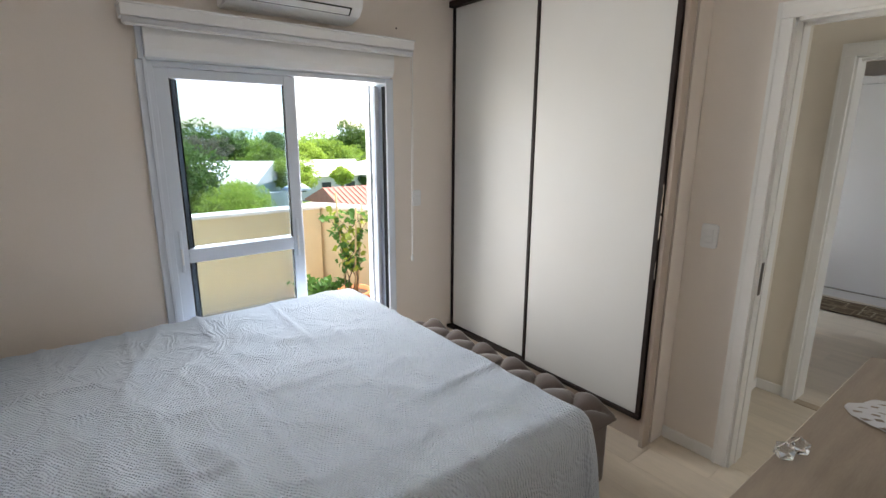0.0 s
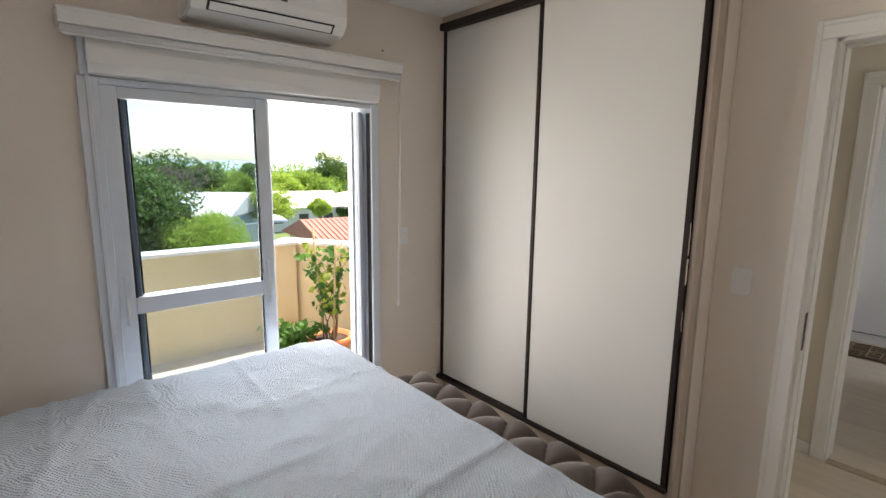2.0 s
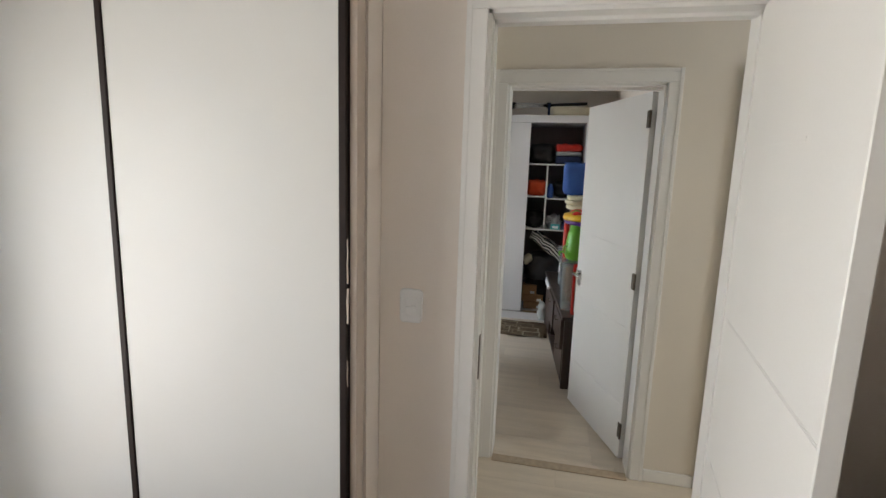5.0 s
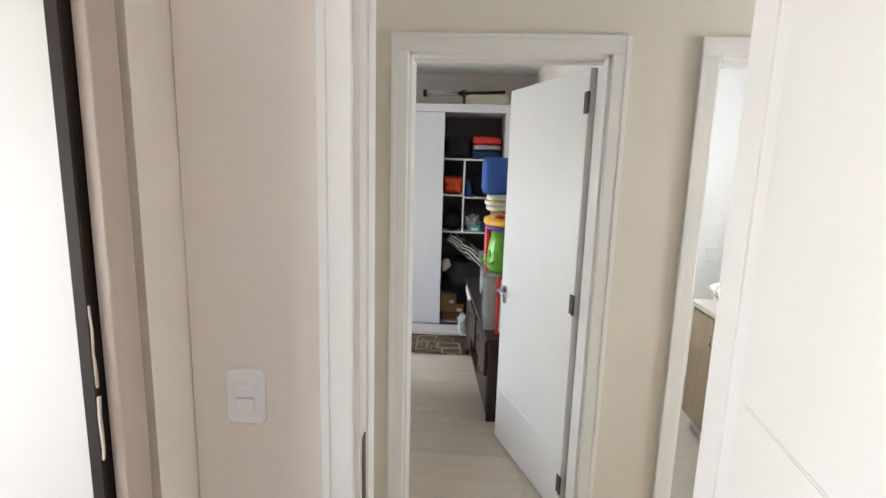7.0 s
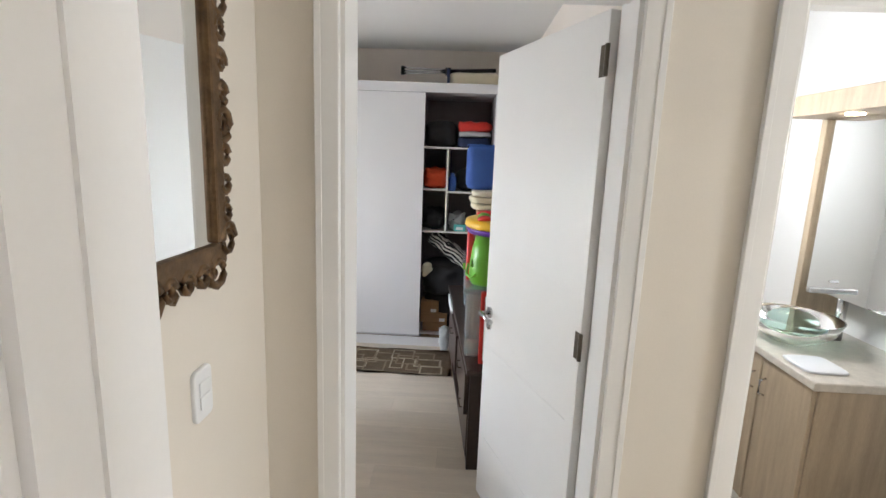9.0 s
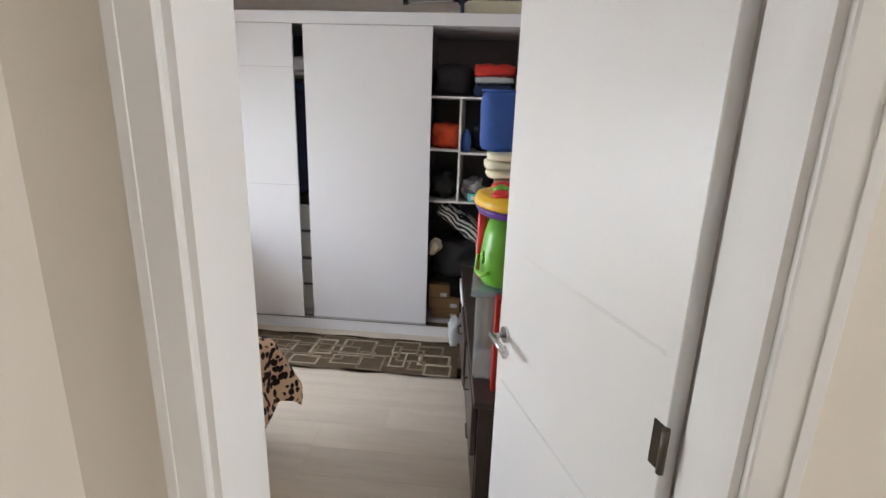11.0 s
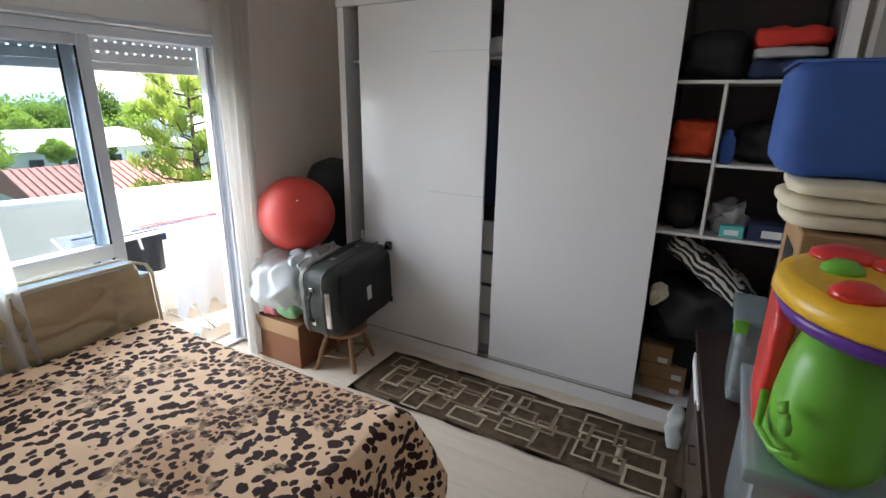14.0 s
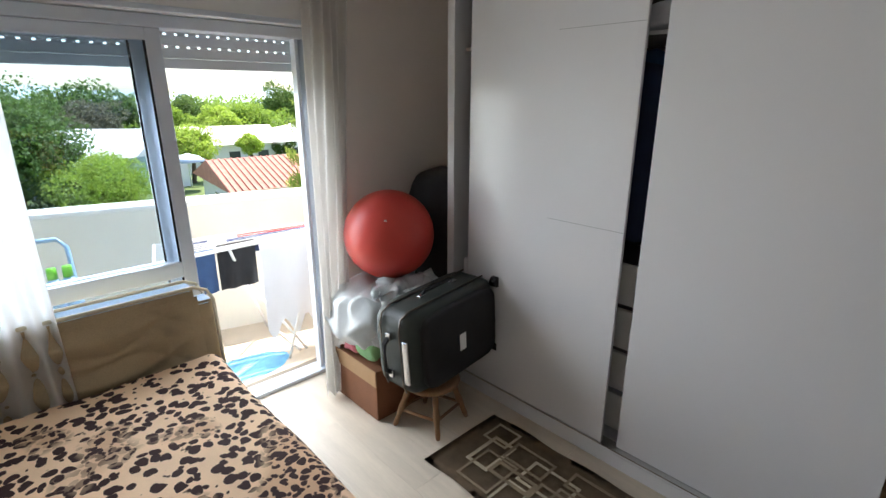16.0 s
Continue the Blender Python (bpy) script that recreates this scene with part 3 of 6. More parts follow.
def door_leaf(name, hinge, yaw, w, h, grooves, label, lever=True, flip=1):
    """A flush white leaf. It runs along +x from its hinge; grooves are (x0, z0, x1, z1) on both faces."""
    ob = thing(name, label=label, category="door", m=Matrix.Translation(hinge) @ Matrix.Rotation(radians(yaw), 4, "Z"))
    leaf = part("leaf", cube(0, w, -0.0175, 0.0175, 0.008, h, 0.002), M["trim"], ob)
    for x0, z0, x1, z1 in grooves:
        d = Vector((x1 - x0, 0, z1 - z0))
        r = Matrix.Translation((x0, 0, z0)) @ Matrix.Rotation(-math.atan2(d.z, d.x), 4, "Y")
        bm = bmesh.new()
        for s in (-1, 1):
            box(bm, 0, d.length, s * 0.0176, s * 0.0187, -0.0045, -0.0015, m=r)
            box(bm, 0, d.length, s * 0.0176, s * 0.0187, 0.0015, 0.0045, m=r)
        part("groove", bm, M["trim"], leaf, "shallow pressed line")
    for z in (0.18, 1.07, 1.945):
        bm = bmesh.new()
        tube(bm, [(-0.004, flip * 0.021, z - 0.045), (-0.004, flip * 0.021, z + 0.045)], 0.007, 8)
        box(bm, 0.0, 0.03, flip * 0.0178, flip * 0.0195, z - 0.045, z + 0.045)
        part("hinge", bm, M["steel_dark"], ob, "dark steel butt hinge")
    if lever:
        for s in (-1, 1):
            bm = bmesh.new()
            tube(bm, [(w - 0.055, s * 0.0175, 0.96), (w - 0.055, s * 0.026, 0.96)], 0.026, 16)
            hd = part("handle", bm, M["chrome"], ob, "brushed steel lever handle")
            bm = bmesh.new()
            tube(bm, [(w - 0.055, s * 0.026, 0.96), (w - 0.055, s * 0.065, 0.96)], 0.009, 10)
            tube(bm, [(w - 0.045, s * 0.065, 0.96), (w - 0.12, s * 0.067, 0.958), (w - 0.165, s * 0.062, 0.95)], 0.01, 10)
            part("lever", bm, M["chrome"], hd)
            bm = bmesh.new()
            tube(bm, [(w - 0.055, s * 0.0175, 0.9), (w - 0.055, s * 0.025, 0.9)], 0.022, 16)
            part("keyhole_rose", bm, M["chrome"], hd)
    part("lock_plate", cube(w + 0.0002, w + 0.0025, -0.011, 0.011, 0.86, 1.04, 0.001), M["chrome"], ob)
    return ob


# first door, standing open at a right angle into the bedroom
door_leaf("door_1", (2.768, 0.302, 0.0), 172.6, 0.775, 2.13, [(0.06, 1.74, 0.5, 1.741), (0.03, 1.24, 0.77, 1.241), (0.05, 0.79, 0.45, 0.791), (0.03, 0.33, 0.77, 0.331)], "white flush door with pressed lines, standing open", True, 1)
# second door, open into the second bedroom
door_leaf("door_2", (4.0, 0.365, 0.0), 20.5, 0.765, 2.085, [(0.06, 1.74, 0.76, 1.741), (0.03, 1.24, 0.68, 1.241), (0.05, 0.79, 0.72, 0.791), (0.03, 0.33, 0.7, 0.331)], "white flush door with pressed lines, half open", True, 1)

# second balcony door
win2 = thing("window_2", (5.2, 3.6, 0), "white aluminium sliding balcony door, open beside a curtain", "window", kind="structure")
part("frame", cube(4.2, 4.27, 3.6, 3.72, 0, 1.95, 0.003), M["alu"], win2)
bm = cube(6.09, 6.15, 3.59, 3.72, 0, 1.95, 0.003)
box(bm, 6.05, 6.07, 3.63, 3.68, 0, 1.9, 0.002)
box(bm, 6.072, 6.09, 3.68, 3.72, 0, 1.9, 0.002)
part("frame", bm, M["alu"], win2)
part("head", cube(4.27, 6.09, 3.6, 3.72, 1.90, 1.95, 0.003), M["alu"], win2)
part("track", cube(4.27, 6.09, 3.6, 3.72, 0.0, 0.022, 0.003), M["alu"], win2)
tall_sash(win2, 4.75, 5.43, 3.61, 0.023, 1.899, 0.80, stile=0.06)
tall_sash(win2, 4.30, 5.38, 3.66, 0.023, 1.899, 0.80, stile=0.06)
sb2 = thing("shutter_box", (5.2, 3.6, 1.95), "white roller shutter box over the balcony door", "shutter box")
part("cover", cube(4.2, 6.15, 3.555, 3.72, 1.953, 2.14, 0.02, 3), M["plastic_white"], sb2)
part("lower_trim", cube(4.2, 6.15, 3.549, 3.5545, 1.957, 1.98, 0.002), M["alu"], sb2, "slim white trim along the lower edge")
part("end_cap", cube(6.1505, 6.158, 3.56, 3.599, 1.956, 2.137, 0.003), M["alu"], sb2)
rs = thing("roller_shutter", (5.2, 3.75, 1.72), "grey roller shutter lowered a little, with light slots", "roller shutter")
M["slat"] = mat("grey_pvc_slat", (0.62, 0.63, 0.65), 0.5, vary=0.05, scale=6, bump=0.02)
for i in range(3):
    z = 1.79 + i * 0.053
    bm = bmesh.new()
    x = 4.27
    box(bm, 4.27, 6.09, 3.745, 3.757, z, z + 0.0445, 0.004)
    while x < 6.08:
        box(bm, x, x + 0.033, 3.748, 3.754, z + 0.0445, z + 0.053)
        x += 0.047
    part("slat", bm, M["slat"], rs)
part("end_bar", cube(4.27, 6.09, 3.742, 3.76, 1.745, 1.789, 0.003), M["slat"], rs)
# ---- first bedroom ----
def fold_bump(m, kind, scale, strength, distance, second=0.0):
    """Woven or quilted relief."""
    n, l, p = nodes_of(m)
    tc = n.new("ShaderNodeTexCoord")
    bp = n.new("ShaderNodeBump")
    bp.inputs["Strength"].default_value, bp.inputs["Distance"].default_value = strength, distance
    if kind == "matelasse":
        warp, add0 = n.new("ShaderNodeTexNoise"), n.new("ShaderNodeVectorMath")
        warp.inputs["Scale"].default_value = 5
        add0.operation = "MULTIPLY_ADD"
        add0.inputs[1].default_value = (0.3, 0.3, 0.0)
        l.new(tc.outputs["Object"], warp.inputs[0]), l.new(warp.outputs["Color"], add0.inputs[0]), l.new(tc.outputs["Object"], add0.inputs[2])
        v = n.new("ShaderNodeTexVoronoi")
        v.inputs["Scale"].default_value = scale
        l.new(add0.outputs[0], v.inputs[0])
        rings = n.new("ShaderNodeMath")
        rings.operation = "MULTIPLY"
        rings.inputs[1].default_value = 52
        l.new(v.outputs["Distance"], rings.inputs[0])
        s = n.new("ShaderNodeMath")
        s.operation = "SINE"
        l.new(rings.outputs[0], s.inputs[0])
        soft = n.new("ShaderNodeMath")
        soft.operation = "MULTIPLY"
        soft.inputs[1].default_value = 0.45
        l.new(s.outputs[0], soft.inputs[0])
        add = None
        for turn, sc in ((0.6, 30), (-0.6, 33)):
            mp, w = n.new("ShaderNodeMapping"), n.new("ShaderNodeTexWave")
            mp.inputs["Rotation"].default_value = (0, 0, turn)
            w.inputs["Scale"].default_value, w.inputs["Distortion"].default_value = sc, 5.0
            l.new(tc.outputs["Object"], mp.inputs[0]), l.new(mp.outputs[0], w.inputs[0])
            more = n.new("ShaderNodeMath")
            more.operation = "MULTIPLY_ADD"
            more.inputs[1].default_value = 0.7
            l.new(w.outputs["Fac"], more.inputs[0])
            l.new((add or soft).outputs[0], more.inputs[2])
            add = more
        l.new(add.outputs[0], bp.inputs["Height"])
    else:
        w = n.new("ShaderNodeTexWave")
        w.inputs["Scale"].default_value, w.inputs["Distortion"].default_value, w.inputs["Detail Scale"].default_value = scale, second, 0.7
        l.new(tc.outputs["Object"], w.inputs[0])
        l.new(w.outputs["Fac"], bp.inputs["Height"])
    if p.inputs["Normal"].links:
        l.new(p.inputs["Normal"].links[0].from_socket, bp.inputs["Normal"])
    l.new(bp.outputs[0], p.inputs["Normal"])
    return m


M["spread"] = fold_bump(mat("white_matelasse", (0.575, 0.645, 0.745), 0.9, vary=0.03, scale=5, bump=0.1, grain=500, Sheen_Weight=0.2), "matelasse", 5.0, 0.95, 0.004)

bed = thing("bed", (0.57, 2.05, 0), "double box bed with a wide mattress against the wall", "bed")
part("base", cube(-0.55, 1.6, 1.2, 2.92, 0.06, 0.36, 0.02, 2), M["cream_cloth"], bed)
part("mattress", cube(-0.55, 1.6, 1.19, 2.93, 0.362, 0.675, 0.05, 3), M["cloth_white"], bed)
for x in (-0.45, 1.5):
    for y in (1.3, 2.82):
        bm = bmesh.new()
        lathe(bm, [(0.025, 0), (0.03, 0.06)], (x, y, 0), 12)
        part("leg", bm, M["black_gloss"], bed)
TOP, XE, Y0, Y1 = 0.715, 1.60, 1.21, 2.93


def spread_point(u, v):
    px, py = -0.62 + u * (2.22 + 0.56), 0.66 + v * (2.24 + 0.42)
    ox = max(0.0, px - XE)
    oy = py - Y1 if py > Y1 else (py - Y0 if py < Y0 else 0.0)
    d = math.hypot(ox, oy)
    bx, by = min(px, XE), min(max(py, Y0), Y1)
    fold = 0.007 * noise.noise(Vector((px * 2.2, py * 5.0, 0))) + 0.010 * noise.noise(Vector((px * 1.4 + py, py * 1.1, 3)))
    fold += 0.008 * max(0, 1 - abs(noise.noise(Vector((px * 3.7 - py * 0.6, py * 1.2, 7)))) * 7) + 0.006 * max(0, 1 - abs(noise.noise(Vector((px * 5.1 + py, py * 4.3, 11)))) * 6)
    for cx in (0.1, 0.42, 0.72, 1.12):
        fold += 0.011 * math.exp(-((px - cx - 0.02 * math.sin(py * 3 + cx * 9)) / 0.018) ** 2) * (0.6 + 0.4 * math.sin(py * 4 + cx * 20))
    for cy in (1.62, 2.0, 2.42):
        fold += 0.008 * math.exp(-((py - cy - 0.03 * math.sin(px * 3 + cy)) / 0.016) ** 2) * (0.6 + 0.4 * math.sin(px * 5 + cy * 8))
    if d < 1e-6:
        return (bx, by, TOP + fold)
    r = 0.07
    a = min(d / r, math.pi / 2)
    out = r * math.sin(a)
    down = r * (1 - math.cos(a)) + max(0, d - r * math.pi / 2)
    wave = 0.03 * min(1, down / 0.3) * math.sin((px * 7 if ox == 0 else py * 7) + 1.5 * noise.noise(Vector((px, py, 0)) * 2))
    out += 0.10 * min(1.0, down / 0.6) + wave * (0.6 if oy < 0 else 0.3)
    return (bx + ox / d * out, by + oy / d * min(out, 0.2 if oy < 0 else 0.09), max(0.02, TOP - down + fold * max(0, 1 - down * 4)))


sp = thing("bedspread", (0.57, 2.05, 0.7), "white quilted matelasse bedspread draped over the bed", "bedspread")
part("cover", sheet(260, 240, spread_point), M["spread"], sp, smooth=True)
for i, (x, y, z, yaw) in enumerate(((-0.33, 2.55, 0.73, 4), (-0.33, 1.75, 0.73, -3))):
    pl = thing("pillow", label="plump white cotton pillow lying on the bedspread", category="pillow", group="pillows on the bed", m=pose(x, y, z + 0.035, 0, 0, yaw))
    part("cushion", soft_box(-0.24, 0.24, -0.33, 0.33, -0.06, 0.09, 9, 0.75, 0.03, i * 3.0), M["cloth_white"], pl)
    part("flange", cube(0.2, 0.29, -0.35, 0.35, 0.0, 0.006, 0.002), M["cloth_white"], pl)

bench = thing("ottoman_bench", (1.985, 2.1, 0), "brown suede bench with a deep-buttoned tufted top", "bench")
part("box", cube(1.82, 2.155, 1.39, 2.81, 0.03, 0.36, 0.015, 2), M["bench"], bench)


def tuft(u, v):
    x, y = 1.795 + 0.385 * u, 1.36 + 1.48 * v
    a, b = u + v * 6, u - v * 6
    h = (abs(math.sin(math.pi * a) * math.sin(math.pi * b))) ** 0.45
    edge = min(1, min(u, 1 - u) * 9, min(v, 1 - v) * 26) ** 0.5
    return (x, y, 0.372 + 0.028 * edge + 0.064 * h * edge)


bm = sheet(40, 150, tuft)
part("tufted_top", bm, M["bench"], bench, smooth=True)
part("lid", cube(1.795, 2.18, 1.36, 2.84, 0.362, 0.374, 0.005), M["bench"], bench)
for k in range(6):
    bm = bmesh.new()
    lathe(bm, [(0.013, 0), (0.012, 0.005), (0.0, 0.009)], (1.9875, 1.36 + 1.48 * (2 * k + 1) / 12, 0.399), 10)
    part("button", bm, M["bench"], bench)
for x in (1.85, 2.12):
    for y in (1.43, 2.77):
        part("foot", cube(x - 0.02, x + 0.02, y - 0.02, y + 0.02, 0, 0.032), M["wood_dark"], bench)

closet = thing("closet", (2.85, 2.28, 0), "tall white closet with two dark-framed sliding doors", "closet")
part("carcass", cube(2.64, 3.19, 1.457, 3.128, 0.165, 2.598), M["beige_panel"], closet)
part("plinth", cube(2.625, 3.18, 1.457, 3.128, 0.0, 0.164), M["beige_panel"], closet)
part("side_panel", cube(2.575, 2.638, 1.432, 1.4565, 0.0, 2.598, 0.002), M["beige_panel"], closet)
part("top_panel", cube(2.575, 2.638, 1.458, 3.125, 2.556, 2.598, 0.002), M["beige_panel"], closet)
part("top_rail", cube(2.555, 2.637, 1.459, 3.1275, 2.515, 2.555, 0.002), M["dark_frame"], closet)
part("bottom_rail", cube(2.553, 2.637, 1.459, 3.1275, 0.166, 0.19, 0.002), M["dark_frame"], closet)
for y0, y1, x in ((2.285, 3.127, 2.598), (1.461, 2.325, 2.568)):
    d = part("door", cube(x, x + 0.022, y0 + 0.026, y1 - 0.026, 0.192, 2.513, 0.001), M["closet_white"], closet)
    part("profile", cube(x - 0.008, x + 0.026, y0, y0 + 0.0255, 0.192, 2.513, 0.003), M["dark_frame"], d, "dark brown grip profile")
    part("profile", cube(x - 0.008 if x > 2.58 else x - 0.006, x + 0.026, y1 - 0.0255, y1, 0.192, 2.513, 0.003), M["dark_frame"], d, "dark brown grip profile")
for z0, z1, w in ((1.30, 1.44, 0.003), (1.17, 1.285, 0.005), (0.96, 1.05, 0.002)):
    bm = cube(2.5545, 2.5585, 1.4565 - w, 1.458, z0, z1, 0.0015)
    bmesh.ops.subdivide_edges(bm, edges=[e for e in bm.edges if abs(e.verts[0].co.z - e.verts[1].co.z) > 0.05], cuts=6)
    wavy(bm, 0.003, 40)
    part("chipped_edge", bm, M["beige_panel"], closet, "pale strip where the edge has chipped off")

dr = thing("dresser", (1.5, 0.2, 0), "grey oak dresser with white edges and drawers", "dresser")
part("top", cube(1.0, 1.995, -0.19, 0.5, 1.045, 1.07, 0.002), M["wood_grey"], dr)
part("side", cube(1.97, 1.993, -0.19, 0.498, 0.0, 1.044, 0.002), M["trim"], dr)
part("side", cube(1.002, 1.025, -0.19, 0.498, 0.0, 1.044, 0.002), M["trim"], dr)
part("back", cube(1.026, 1.969, -0.19, -0.175, 0.0, 1.044), M["wood_grey"], dr)
part("front_rail", cube(1.026, 1.969, 0.47, 0.497, 1.015, 1.044, 0.002), M["trim"], dr)
for i in range(4):
    d = part("drawer", cube(1.03, 1.965, 0.46, 0.485, 0.06 + i * 0.24, 0.29 + i * 0.24, 0.003), M["wood_grey"], dr)
    part("knob", cube(1.45, 1.57, 0.486, 0.5, 0.19 + i * 0.24, 0.205 + i * 0.24, 0.003), M["chrome"], d)
part("shelf", cube(1.026, 1.969, -0.17, 0.46, 0.03, 0.055), M["wood_grey"], dr)


def doily(u, v):
    a, r = u * 2 * math.pi, v * (0.115 + 0.018 * abs(math.sin(5 * u * math.pi)))
    return (1.62 + 0.8 * r * math.cos(a), 0.31 + 1.2 * r * math.sin(a), 1.0725 + 0.003 * abs(math.sin(v * 14)) * (0.5 + abs(math.sin(a * 9))))


dy = thing("doily", (1.62, 0.31, 1.07), "small white crocheted doily on the dresser", "doily")
lace = sheet(60, 10, doily)
bmesh.ops.delete(lace, geom=[f for i, f in enumerate(lace.faces[:]) if i % 3 == 1 and i % 2 == 0], context="FACES")
part("lace", lace, M["cloth_white"], dy)
M["crystal"] = glass("cut_crystal", (0.95, 0.98, 1.0), 0.02, 1.5)
for x, y in ((1.275, 0.48), (1.315, 0.468)):
    cr = thing("crystal_ornament", (x, y, 1.07), "small cut crystal ornament on the dresser's edge", "ornament", "crystal ornaments")
    bm = bmesh.new()
    bmesh.ops.create_icosphere(bm, subdivisions=1, radius=0.02, matrix=Matrix.Translation((x, y, 1.091)))
    part("crystal", bm, M["crystal"], cr)
tv = thing("television", (1.6, -0.1, 1.07), "black flat television standing behind the door", "television")
part("screen", cube(1.08, 1.95, -0.14, -0.1, 1.16, 1.66, 0.006), M["black_gloss"], tv)
part("neck", cube(1.47, 1.57, -0.15, -0.11, 1.082, 1.2), M["black_gloss"], tv)
part("stand", cube(1.3, 1.74, -0.18, -0.05, 1.0705, 1.083, 0.003), M["black_gloss"], tv)
sh = thing("wall_bracket", (1.9, -0.15, 1.95), "black iron shelf bracket fixed to the wall", "bracket")
part("arm", cube(1.88, 1.92, -0.198, 0.1, 1.93, 1.95, 0.002), M["black_gloss"], sh)
part("arm", cube(1.88, 1.92, -0.198, 0.05, 2.03, 2.05, 0.002), M["black_gloss"], sh)
part("back_plate", cube(1.875, 1.925, -0.199, -0.19, 1.9, 2.08), M["black_gloss"], sh)

# ---- hallway ----
mir = thing("wall_mirror", (3.3, 1.34, 1.7), "ornate dark gilt framed mirror on a cream wall", "mirror")
part("glass", cube(3.0, 3.52, 1.318, 1.324, 1.48, 2.05), M["mirror"], mir)
part("backing", cube(2.99, 3.53, 1.325, 1.3385, 1.47, 2.06), M["black"], mir)
bm = bmesh.new()
for z0, z1 in ((1.45, 1.5), (2.03, 2.08)):
    box(bm, 2.975, 3.545, 1.306, 1.3245, z0, z1, 0.008, 2)
for x0, x1 in ((2.975, 3.02), (3.5, 3.545)):
    box(bm, x0, x1, 1.304, 1.3245, 1.5, 2.03, 0.008, 2)
part("frame", bm, M["gold"], mir)
rnd = random.Random(5)
for side in range(4):
    for k in range(9):
        t = (k + 0.5) / 9
        p = [(3.552, 1.47 + 0.58 * t), (2.968, 1.47 + 0.58 * t), (2.99 + 0.54 * t, 1.44), (2.99 + 0.54 * t, 2.09)][side]
        big = k in (0, 4, 8)
        bm = bmesh.new()
        turns, size = 1.6 + 0.3 * rnd.random(), (0.042 if big else 0.026)
        pts = []
        for i in range(17):
            a = i / 16 * turns * 2 * math.pi + rnd.random() * 0.1 + k
            r = size * (1 - 0.8 * i / 16)
            pts.append((p[0] + r * math.cos(a), 1.315 - 0.006 * math.sin(i / 4), p[1] + r * math.sin(a)))
        tube(bm, pts, 0.008, 6, [0.011 - 0.006 * i / 16 for i in range(17)])
        part("scroll", bm, M["gold"], mir)

mir.location += Vector((0.014, 0, -0.05))

# ---- bathroom ----
van = thing("vanity", (4.6, -0.850, 0), "washed oak bathroom vanity with two doors", "cabinet")
part("body", cube(4.3, 4.98, -1.155, -0.620, 0.1, 0.83, 0.002), M["wood_light"], van)
for x0, x1, hx in ((4.305, 4.625, 4.587), (4.635, 4.975, 4.671)):
    d = part("door", cube(x0, x1, -0.619, -0.600, 0.11, 0.825, 0.003), M["wood_light"], van)
    bm = bmesh.new()
    tube(bm, [(hx, -0.600, 0.66), (hx, -0.575, 0.67), (hx, -0.575, 0.73), (hx, -0.600, 0.74)], 0.005, 8)
    part("handle", bm, M["chrome"], d)
part("plinth", cube(4.33, 4.96, -1.150, -0.660, 0, 0.099), M["white_wall"], van)
ct = thing("countertop", (4.56, -0.870, 0.83), "pale speckled stone washbasin countertop", "countertop")
part("slab", cube(4.28, 5.0, -1.157, -0.585, 0.8305, 0.865, 0.004), M["stone_top"], ct)
bw = thing("glass_basin", (4.76, -0.79, 0.865), "round clear green glass vessel basin", "washbasin")
bm = bmesh.new()
lathe(bm, [(0.05, 0), (0.1, 0.012), (0.16, 0.06), (0.19, 0.12), (0.196, 0.12), (0.167, 0.055), (0.1, 0.004)], (4.76, -0.79, 0.868), 32)
part("bowl", bm, M["bowl"], bw)
bm = bmesh.new()
lathe(bm, [(0.04, 0), (0.05, 0.004), (0.0, 0.006)], (4.76, -0.79, 0.882), 16)
part("drain", bm, M["chrome"], bw)
fa = thing("basin_tap", (4.8, -1.03, 0.865), "tall chrome mixer tap beside the basin", "tap")
bm = bmesh.new()
tube(bm, [(4.8, -1.03, 0.865), (4.8, -1.03, 1.14)], 0.022, 14)
part("column", bm, M["chrome"], fa)
part("spout", cube(4.784, 4.816, -1.03, -0.86, 1.09, 1.115, 0.004), M["chrome"], fa)
part("lever", cube(4.79, 4.81, -1.04, -0.95, 1.142, 1.152, 0.003), M["chrome"], fa)
tw = thing("hand_towel", (4.2, -0.700, 0.865), "folded white crocheted towel on the countertop", "towel")
part("cloth", soft_box(4.36, 4.54, -0.780, -0.610, 0.8655, 0.878, 5, 0.3, 0.002), M["cloth_white"], tw)
bmr = thing("bathroom_mirror", (4.55, -1.150, 1.05), "bathroom mirror on washed oak side boards above the basin", "mirror")
part("glass", cube(4.25, 4.99, -0.985, -0.97, 1.08, 1.895), M["mirror"], bmr)
part("side_board", cube(4.2, 4.245, -1.159, -0.95, 1.0, 1.897, 0.002), M["wood_light"], bmr)
part("side_board", cube(4.995, 5.035, -1.159, -0.95, 0.866, 1.897, 0.002), M["wood_light"], bmr)
shf = thing("mirror_shelf", (4.55, -1.050, 1.78), "washed oak canopy shelf with a small spotlight", "shelf")
part("board", cube(4.19, 5.05, -1.159, -0.780, 1.9, 1.995, 0.003), M["wood_light"], shf)
bm = bmesh.new()
lathe(bm, [(0.035, 0), (0.035, 0.006)], (4.72, -0.87, 1.893), 16)
part("spotlight", bm, M["amber"], shf, "small lit round spotlight")
upright_plate("bath_socket", (5.799, -1.07, 1.03), -90, 0.09, 0.12, "white socket plate on the bathroom wall", "socket", 1)
hk = thing("towel_hook", (5.06, -1.0, 1.7), "small chrome hook on the oak side board of the mirror", "hook")
part("bar", cube(5.034, 5.1, -1.02, -0.99, 1.7, 1.74, 0.004), M["chrome"], hk)
